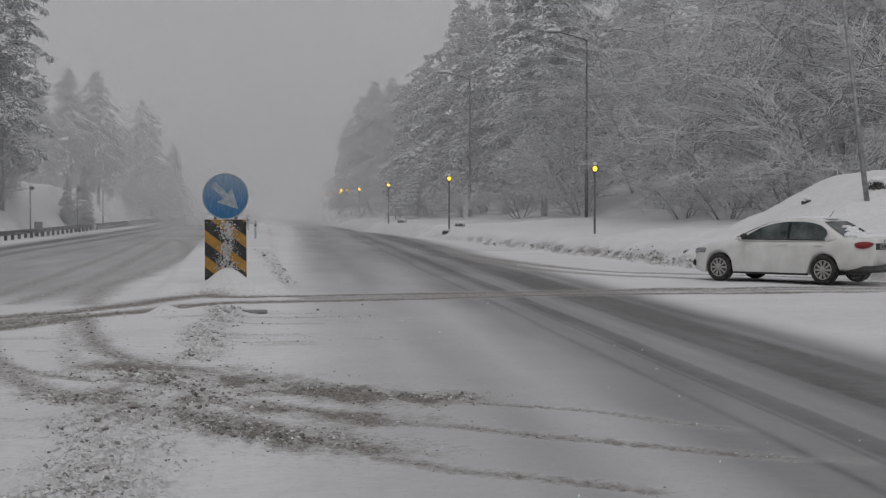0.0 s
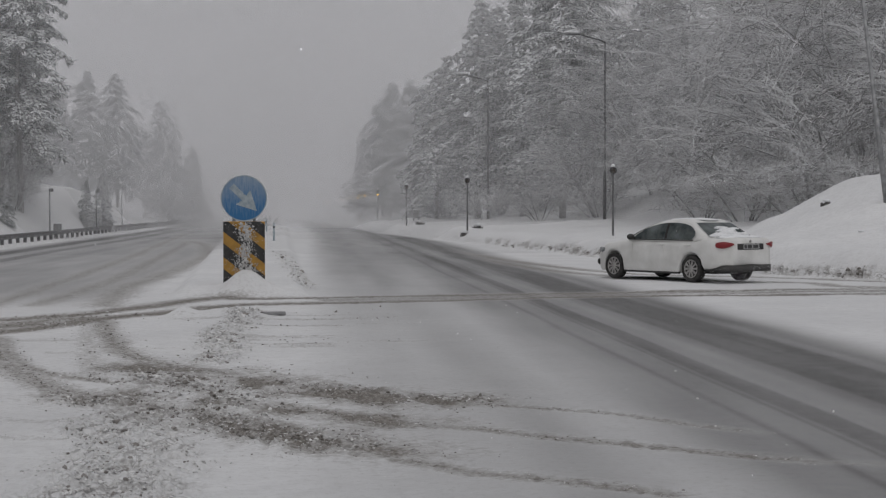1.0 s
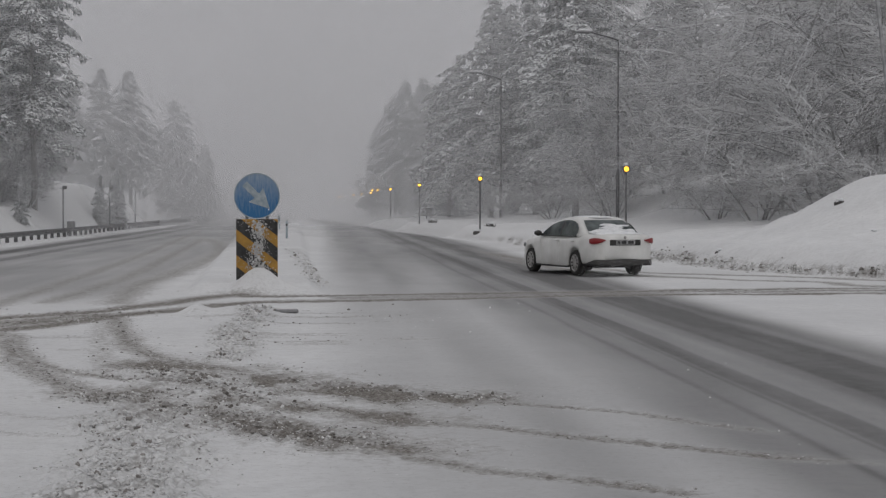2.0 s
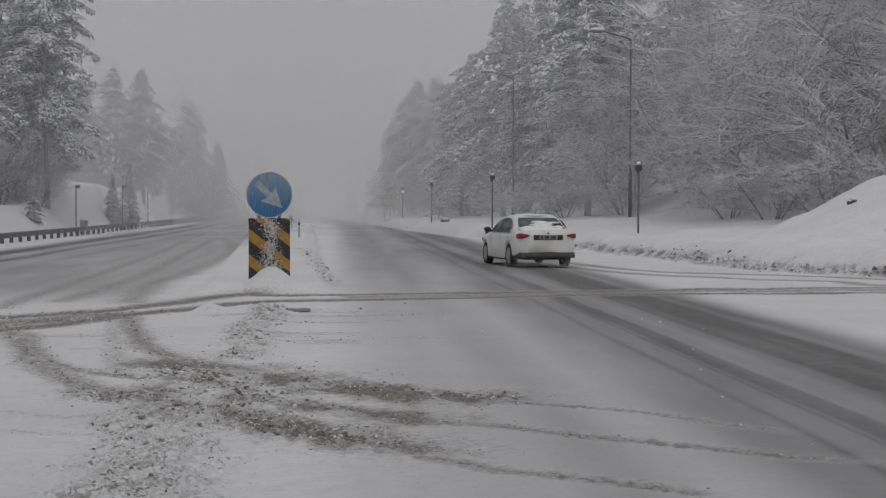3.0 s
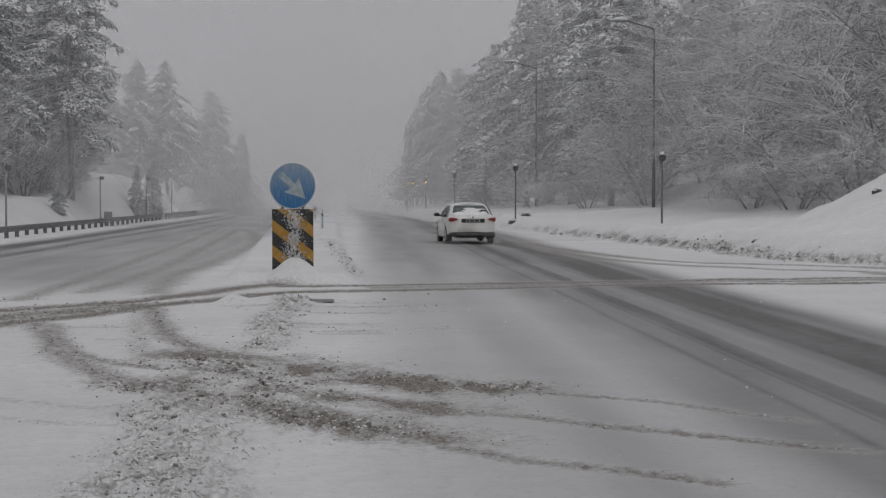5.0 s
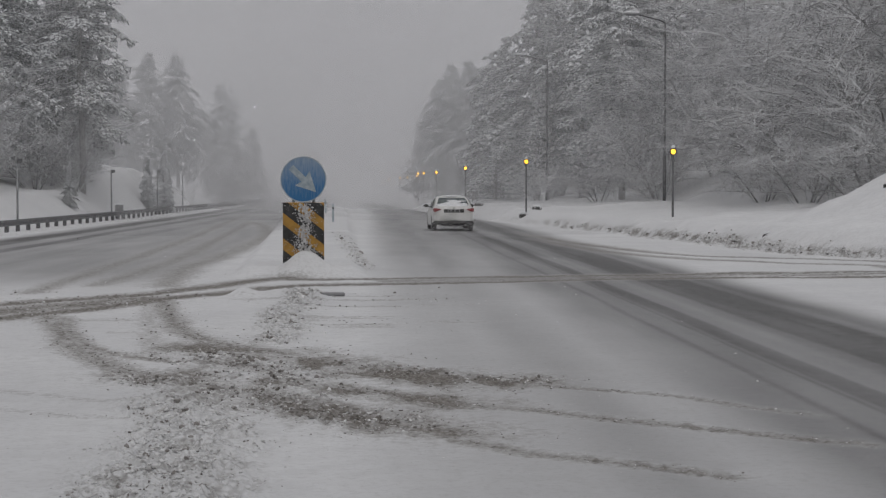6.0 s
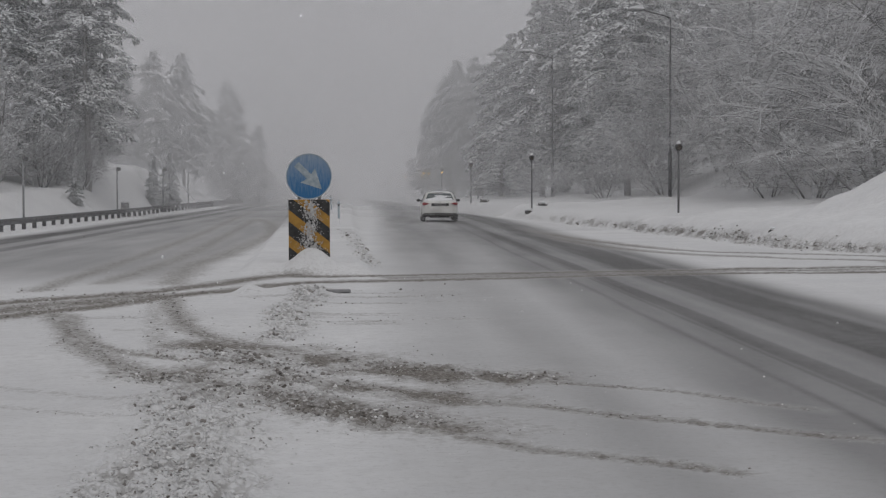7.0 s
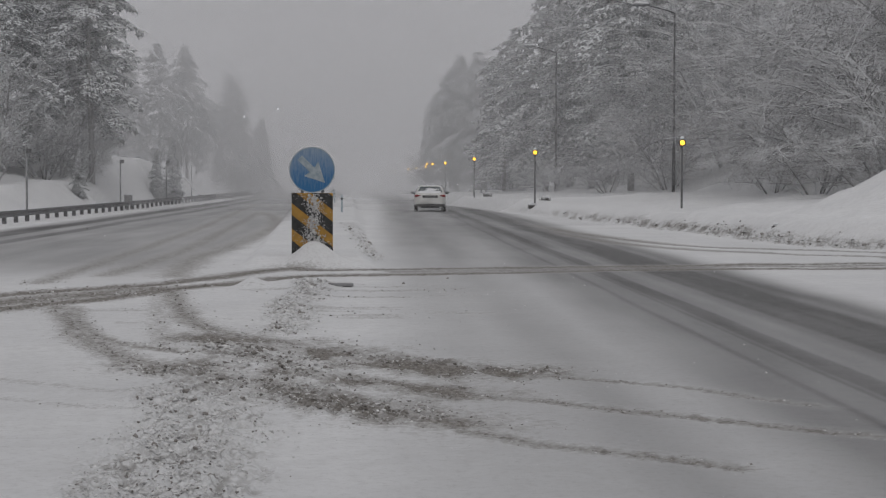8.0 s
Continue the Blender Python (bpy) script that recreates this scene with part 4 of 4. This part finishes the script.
CAB_Z = [0.93, 1.02, 1.12, 1.235, 1.33, 1.39, 1.432, 1.455, 1.466]
CAB_F = [2.46, 2.26, 2.04, 1.78, 1.55, 1.36, 1.15, 0.95, 0.70]
CAB_R = [-0.66, -0.52, -0.34, -0.13, 0.04, 0.16, 0.26, 0.36, 0.50]
CAB_W = [0.845, 0.815, 0.785, 0.735, 0.685, 0.635, 0.57, 0.47, 0.25]


def saloon():
    car = thing("car", pose(12.15, 34.23, 0, 0, 0, 133), "white four-door saloon car with snow on roof and boot", "car")
    # lower body, from rear bumper to nose; wheel arches are cut by raising the sill
    xs = np.concatenate([[-1.03, -1.01, -0.96], np.arange(-0.9, 3.30, 0.045), [3.33, 3.40, 3.46, 3.49]])
    top = lambda x: np.interp(x, [-1.03, -1.0, -0.93, -0.5, 0, 1.2, 2.2, 2.45, 3.0, 3.3, 3.45, 3.49], [0.86, 0.98, 1.035, 1.03, 0.985, 0.965, 0.965, 0.955, 0.875, 0.78, 0.66, 0.56])
    wide = lambda x: np.interp(x, [-1.03, -1.0, -0.94, -0.82, -0.6, -0.3, 0.5, 2.4, 2.95, 3.2, 3.38, 3.46, 3.49], [0.56, 0.68, 0.76, 0.82, 0.865, 0.885, 0.895, 0.895, 0.865, 0.79, 0.66, 0.52, 0.40])
    sections = []
    for x in xs:
        zb = 0.20 if -0.38 < x < 3.2 else 0.31 if x < 0 else 0.24
        arch = 0.0
        for ax in (0.0, 2.637):
            if abs(x - ax) < 0.365:
                arch = max(arch, 0.31 + math.sqrt(0.365**2 - (x - ax) ** 2))
        zs = max(zb, arch)
        w, t = float(wide(x)), float(top(x))
        zs = min(zs, t - 0.12)
        belt = t - 0.07
        half = [(0.55 * w, zb), (0.60 * w, max(zb, zs * 0.999)), (0.955 * w, zs), (0.985 * w, min(belt - 0.02, zs + 0.04)), (1.0 * w, max(zs + 0.05, min(belt - 0.01, 0.60))), (0.985 * w, max(zs + 0.06, belt - 0.10)),
                (0.95 * w, belt), (0.88 * w, t - 0.015), (0.6 * w, t + 0.006), (0.25 * w, t + 0.014)]
        sections.append([(x, y, z) for y, z in half] + [(x, -y, z) for y, z in half[::-1]])
    part("body", loft(bmesh.new(), sections), M_PAINT, car, smooth=True)
    # cabin
    layers = []
    for z, xf, xr, w in zip(CAB_Z, CAB_F, CAB_R, CAB_W):
        ring = []
        for k in range(48):
            a = k * math.tau / 48
            c, s = math.cos(a), math.sin(a)
            e = 0.30
            ring.append(((xf + xr) / 2 + (xf - xr) / 2 * math.copysign(abs(c) ** e, c), w * math.copysign(abs(s) ** e, s), z))
        layers.append(ring)
    part("cabin", loft(bmesh.new(), layers), M_PAINT, car, smooth=True)
    wy = lambda z: float(np.interp(z, CAB_Z, CAB_W))

    def pane(name, outline, label="", mat=M_WINDOW):
        zs = np.linspace(min(z for _, z in outline), max(z for _, z in outline), 14)
        ends = []
        for z in zs:
            z = min(max(z, zs[0] + 1e-4), zs[-1] - 1e-4)
            hits = []
            for (x0, z0), (x1, z1) in zip(outline, outline[1:] + outline[:1]):
                if (z0 - z) * (z1 - z) < 0:
                    hits.append(x0 + (z - z0) / (z1 - z0) * (x1 - x0))
            ends.append((min(hits), max(hits)))
        for k in (-1, 1):
            bm = bmesh.new()
            rows = [[bm.verts.new((x0 + (x1 - x0) * u / 5, k * (wy(z) + 0.014), z)) for u in range(6)] for z, (x0, x1) in zip(zs, ends)]
            for r0, r1 in zip(rows, rows[1:]):
                for i in range(5):
                    bm.faces.new((r0[i], r0[i + 1], r1[i + 1], r1[i]))
            bmesh.ops.solidify(bm, geom=bm.faces[:], thickness=0.008)
            part(name, bm, mat, car, label)

    pane("front_window", [(2.02, 0.985), (1.86, 1.09), (1.62, 1.22), (1.40, 1.295), (1.12, 1.355), (0.93, 1.37), (0.90, 0.985)])
    pane("rear_window", [(0.84, 0.985), (0.85, 1.37), (0.55, 1.37), (0.28, 1.335), (0.08, 1.275), (-0.05, 1.18), (-0.08, 1.09), (0.0, 0.985)])
    pane("pillar", [(0.905, 0.985), (0.935, 1.368), (0.845, 1.368), (0.835, 0.985)], "black centre pillar", M_PLASTIC)
    for k in (-1, 1):
        part("window_trim", box(bmesh.new(), -0.02, 2.05, k * 0.835 - 0.012, k * 0.835 + 0.012, 0.958, 0.982), M_PLASTIC, car)

    def glass(name, zs, front, inset, label=""):
        bm = bmesh.new()
        rows = []
        for z in zs:
            x = float(np.interp(z, CAB_Z, CAB_F if front else CAB_R)) + (0.012 if front else -0.012)
            w = wy(z) * inset
            rows.append([bm.verts.new((x - (0.03 if front else -0.03) * (u / 4) ** 4, w * u / 4, z)) for u in range(-4, 5)])
        for r0, r1 in zip(rows, rows[1:]):
            for i in range(8):
                bm.faces.new((r0[i], r0[i + 1], r1[i + 1], r1[i]))
        bmesh.ops.solidify(bm, geom=bm.faces[:], thickness=0.006)
        part(name, bm, M_WINDOW, car, label)

    glass("windscreen", np.linspace(1.0, 1.375, 6), True, 0.86)
    glass("rear_screen", np.linspace(1.06, 1.375, 6), False, 0.84, "rear screen half covered with snow")
    # snow on roof, rear screen, boot
    rng = random.Random(8)
    part("roof_snow", lump(bmesh.new(), (0.74, 0, 1.440), 0.62, 0.50, 0.046, 0.10, 3, 5), M_SNOW, car, "thin snow on the roof", True)
    part("boot_snow", lump(bmesh.new(), (-0.72, 0, 1.04), 0.24, 0.70, 0.05, 0.3, 3, 6), M_SNOW, car, "snow on the boot lid", True)
    bm = bmesh.new()
    for k in range(34):
        z = rng.uniform(1.05, 1.17) if k < 26 else rng.uniform(1.16, 1.25)
        x = float(np.interp(z, CAB_Z, CAB_R)) - 0.012
        lump(bm, (x, rng.uniform(-0.62, 0.62) if k < 26 else rng.uniform(-0.5, 0.2), z), 0.035, rng.uniform(0.10, 0.24), rng.uniform(0.03, 0.06), 0.5, 2, k)
    part("screen_snow", bm, M_SNOW, car, "snow sliding down the rear screen", True)
    # lamps
    for k in (-1, 1):
        bm = bmesh.new()
        sec = []
        for q in range(7):
            f = q / 6
            ang = f * 1.35
            x, y = (-1.055 + 0.36 * (1 - math.cos(ang)), k * (0.55 + 0.302 * math.sin(min(ang * 1.15, math.pi / 2))))
            h = 0.016 + 0.066 * math.sin(math.pi * (0.0 + 0.80 * f))
            zc = 0.895 - 0.02 * f
            sec.append([(x, y, zc - h), (x - 0.012, y + k * 0.012, zc - h * 0.4), (x - 0.012, y + k * 0.012, zc + h * 0.5), (x, y, zc + h * 0.8), (x + 0.08, y - k * 0.05, zc)])
        part("tail_lamp", loft(bm, sec), M_RED, car, "dark red wraparound tail lamp", True)
        bm = bmesh.new()
        sec = []
        for q in range(6):
            f = q / 5
            x, y = 3.46 - 0.42 * f ** 1.5, k * (0.46 + 0.40 * f ** 0.7)
            sec.append([(x - 0.02, y, 0.60 + 0.05 * f), (x + 0.015, y + k * 0.01, 0.63 + 0.05 * f), (x, y + k * 0.01, 0.71 + 0.06 * f), (x - 0.06, y - k * 0.05, 0.68 + 0.06 * f)])
        part("headlamp", loft(bm, sec), M_LAMPGLASS, car, "clear swept-back headlamp", True)
        part("fog_lamp", lump(bmesh.new(), (3.42, k * 0.62, 0.40), 0.05, 0.07, 0.08, 0.1), M_PLASTIC, car, smooth=True)
        mir = part("mirror", lump(bmesh.new(), (1.90, k * 0.99, 1.03), 0.07, 0.11, 0.075, 0.1), M_PLASTIC, car, "black door mirror", True)
        part("mirror_arm", tube(bmesh.new(), [(1.93, k * 0.84, 0.99), (1.92, k * 0.93, 1.0)], [0.03, 0.03], 6), M_PLASTIC, mir)
        for hx in (1.02, 0.12):
            part("door_handle", box(bmesh.new(), hx - 0.09, hx + 0.09, k * 0.885 - 0.02, k * 0.885 + 0.025, 0.845, 0.87, 0.008), M_PAINT, car)
        for sx in (1.96, 0.87):
            part("door_seam", box(bmesh.new(), sx - 0.002, sx + 0.002, k * 0.880, k * 0.8965, 0.34, 0.87), M_PAINT, car)
        part("sill", box(bmesh.new(), 0.38, 2.26, k * 0.85 - 0.03, k * 0.85 + 0.03, 0.185, 0.24, 0.015), M_PLASTIC, car)
    bm = bmesh.new()
    curve = [(-0.40, 0.893), (-0.60, 0.878), (-0.80, 0.838), (-0.93, 0.782), (-1.005, 0.70), (-1.045, 0.58), (-1.06, 0.38)]
    curve = [(x, y, 0.27 + 0.15 * min(1, i / 3)) for i, (x, y) in enumerate(curve)]
    curve = curve + [(-1.065, 0.0, 0.44)] + [(x, -y, t) for x, y, t in curve[::-1]]
    part("rear_apron", loft(bm, [[(x, y, 0.27), (x * 1.004, y * 1.004, 0.31), (x, y, t), (x * 0.93 + 0.0, y * 0.9, t - 0.02), (x * 0.93, y * 0.9, 0.28)] for x, y, t in curve]), M_PLASTIC, car, "dark lower rear bumper", True)
    plate_ = part("number_plate", box(bmesh.new(), -1.062, -1.045, -0.26, 0.26, 0.785, 0.895, 0.004), M_PLATE, car)
    for i, (y, w) in enumerate([(-0.19, 0.07), (-0.05, 0.13), (0.14, 0.15)]):
        part("bar", box(bmesh.new(), -1.066, -1.060, -y - w / 2, -y + w / 2, 0.805, 0.875), M_BLACK, plate_)
    part("plate_recess", box(bmesh.new(), -1.045, -1.02, -0.42, 0.42, 0.765, 0.905, 0.01), M_PLASTIC, car)
    part("emblem", lump(bmesh.new(), (-1.03, 0, 0.96), 0.012, 0.035, 0.035, 0.0), M_RIM, car, smooth=True)
    part("grille", box(bmesh.new(), 3.46, 3.50, -0.42, 0.42, 0.52, 0.60, 0.01), M_PLASTIC, car)
    part("lower_grille", box(bmesh.new(), 3.44, 3.50, -0.48, 0.48, 0.26, 0.42, 0.02), M_PLASTIC, car)
    part("antenna", tube(bmesh.new(), [(0.32, 0, 1.44), (0.18, 0, 1.63)], [0.008, 0.004], 6), M_PLASTIC, car)
    part("underbody", box(bmesh.new(), -0.45, 3.1, -0.5, 0.5, 0.20, 0.28), M_PLASTIC, car)
    wheels = []
    for ax in (0.0, 2.637):
        for k in (-1, 1):
            w = part("wheel", plate(bmesh.new(), circle(0.20, 24), 0.10, at=-0.05), M_PLASTIC, car)
            w.matrix_basis = pose(ax, k * 0.775, 0.317)
            prof = [(0.20, -0.09), (0.29, -0.102), (0.312, -0.08), (0.318, 0.0), (0.312, 0.08), (0.29, 0.102), (0.20, 0.09)]
            bm = bmesh.new()
            rings = [[bm.verts.new((r * math.cos(i * math.tau / 36), d, r * math.sin(i * math.tau / 36))) for r, d in prof] for i in range(36)]
            for i in range(36):
                r0, r1 = rings[i], rings[(i + 1) % 36]
                for j in range(len(prof)):
                    bm.faces.new((r0[j], r0[(j + 1) % 7], r1[(j + 1) % 7], r1[j]))
            part("tyre", bm, M_RUBBER, w, smooth=True)
            bm = bmesh.new()
            side = k * 0.088
            plate(bm, circle(0.045, 12), k * 0.014, at=side)
            for s in range(10):
                a = s * math.tau / 10
                c, n_ = math.cos(a), math.sin(a)
                pts = [(0.03, -0.014), (0.195, -0.028), (0.195, 0.028), (0.03, 0.014)]
                plate(bm, [(c * x - n_ * z, n_ * x + c * z) for x, z in pts], k * 0.010, at=side)
            ring = [[bm.verts.new((r * math.cos(i * math.tau / 30), side + d, r * math.sin(i * math.tau / 30))) for r, d in ((0.19, 0), (0.205, k * 0.014), (0.218, 0))] for i in range(30)]
            for i in range(30):
                for j in range(2):
                    bm.faces.new((ring[i][j], ring[i][j + 1], ring[(i + 1) % 30][j + 1], ring[(i + 1) % 30][j]))
            part("rim", bm, M_RIM, w, "silver ten-spoke wheel cover")
            wheels.append((w, ax, k))
    return car, wheels


CAR, WHEELS = saloon()

# the models stay below the land; only their copies stand in the place
for model in (*PINES, *BARES, BEACON, DOUBLE):
    for o in (*model.children_recursive, model):
        bpy.data.objects.remove(o)

# ---------- falling flakes ----------
def flakes(seed, count):
    rng = np.random.default_rng(seed)
    y = rng.uniform(3.5, 24, count)
    c = np.stack([rng.uniform(-0.40, 0.50, count) * y, y, rng.uniform(-9.0, 16.0, count)], -1)
    size = rng.uniform(0.0015, 0.0034, count)
    v = np.array([v[:] for v in ICO_V])[None] * size[:, None, None] * rng.uniform(0.7, 1.4, (count, 12, 1)) * np.array([1, 1, 1.6])
    v = v + c[:, None, :]
    f = np.array(ICO_F)[None] + (np.arange(count) * 12)[:, None, None]
    ob = new("falling_snow", mesh_of("falling_snow", v.reshape(-1, 3).tolist(), f.reshape(-1, 3).tolist(), M_FLAKE))
    return tagged(ob, "sparse white snowflakes drifting down through the air", "snowflakes", kind="stuff")


FLAKES = [(flakes(s, 300), fall, drift) for s, fall, drift in ((51, 0.95, -0.35), (52, 1.15, -0.55), (53, 0.8, -0.2))]


def wheel_spray():
    """Powder snow whirled up behind the rear wheels: crumbs that travel with the car."""
    rng = np.random.default_rng(77)
    count = 2600
    back = rng.gamma(1.6, 0.55, count)
    side = np.where(rng.random(count) < 0.5, -0.75, 0.75) * rng.uniform(0.5, 1.15, count) + rng.normal(0, 0.12 + 0.16 * back, count)
    up = np.abs(rng.normal(0.05, 0.10 + 0.16 * np.minimum(back, 1.6), count)) + 0.02
    c = np.stack([-0.35 - back, side, up], -1)
    size = rng.uniform(0.002, 0.0045, count)
    v = np.array([v[:] for v in ICO_V])[None] * size[:, None, None] * rng.uniform(0.7, 1.4, (count, 12, 1)) + c[:, None, :]
    f = np.array(ICO_F)[None] + (np.arange(count) * 12)[:, None, None]
    ob = new("snow_spray", mesh_of("snow_spray", v.reshape(-1, 3).tolist(), f.reshape(-1, 3).tolist(), M_FLAKE))
    return tagged(ob, "fine white powder snow whirled up behind the car's wheels", "snow spray", kind="stuff")


SPRAY = wheel_spray()

# ---------- what moves ----------
DRIVE = [  # seconds, place of the rear axle, heading
    (0.0, 12.15, 34.23, 133.0), (0.5, 10.79, 34.95, 128.5), (1.0, 9.42, 36.2, 121.0), (1.5, 8.18, 37.6, 113.5), (2.0, 7.02, 39.2, 107.0),
    (2.75, 5.95, 42.9, 100.5), (3.5, 5.19, 47.4, 96.3), (4.25, 4.55, 52.4, 94.8), (5.0, 3.98, 57.8, 93.6), (5.75, 3.55, 64.3, 92.0), (6.5, 3.22, 71.9, 90.5), (7.0, 3.06, 77.2, 89.6), (7.5, 2.92, 82.7, 89.0), (8.0, 2.80, 88.4, 88.6),
]


def motions():
    walk(CAR, [(t, pose(x, y, 0.0, 0, 0, a)) for t, x, y, a in DRIVE])
    walk(SPRAY, [(t, pose(x, y, 0.0, 0, 0, a)) for t, x, y, a in DRIVE])
    times = np.arange(0, 8.001, 1 / 30)
    d = np.array(DRIVE)
    gone = np.concatenate([[0], np.cumsum(np.hypot(np.diff(d[:, 1]), np.diff(d[:, 2])))])
    for w, ax, k in WHEELS:
        walk(w, [(float(t), pose(ax, k * 0.775, 0.317, 0, math.degrees(float(np.interp(t, d[:, 0], gone)) / 0.317), 0)) for t in times])
    for ob, fall, drift in FLAKES:
        walk(ob, [(t, pose(drift * (t - 4), 0.1 * math.sin(t), -fall * (t - 4))) for t in (0, 2, 4, 6, 8)])
    flips = [0.65 + i for i in range(8)]
    for b in BEACONS:
        lens = [o for o in b.children if o.name.startswith("lens")][0]
        rows, turn = [(0.0, pose(0, -0.01, 2.42))], 0
        for t in flips:
            for k in range(4):
                rows.append((t - 0.05 + k / 30, pose(0, -0.01, 2.42, 0, 0, turn + 60 * k)))
            turn += 180
        rows.append((8.0, pose(0, -0.01, 2.42, 0, 0, turn)))
        walk(lens, rows)
        for low in [o for o in b.children if o.name.startswith("lower_lens")]:
            walk(low, [(t, pose(0, -0.06, 2.12) @ m.to_3x3().to_4x4()) for t, m in rows])


motions()
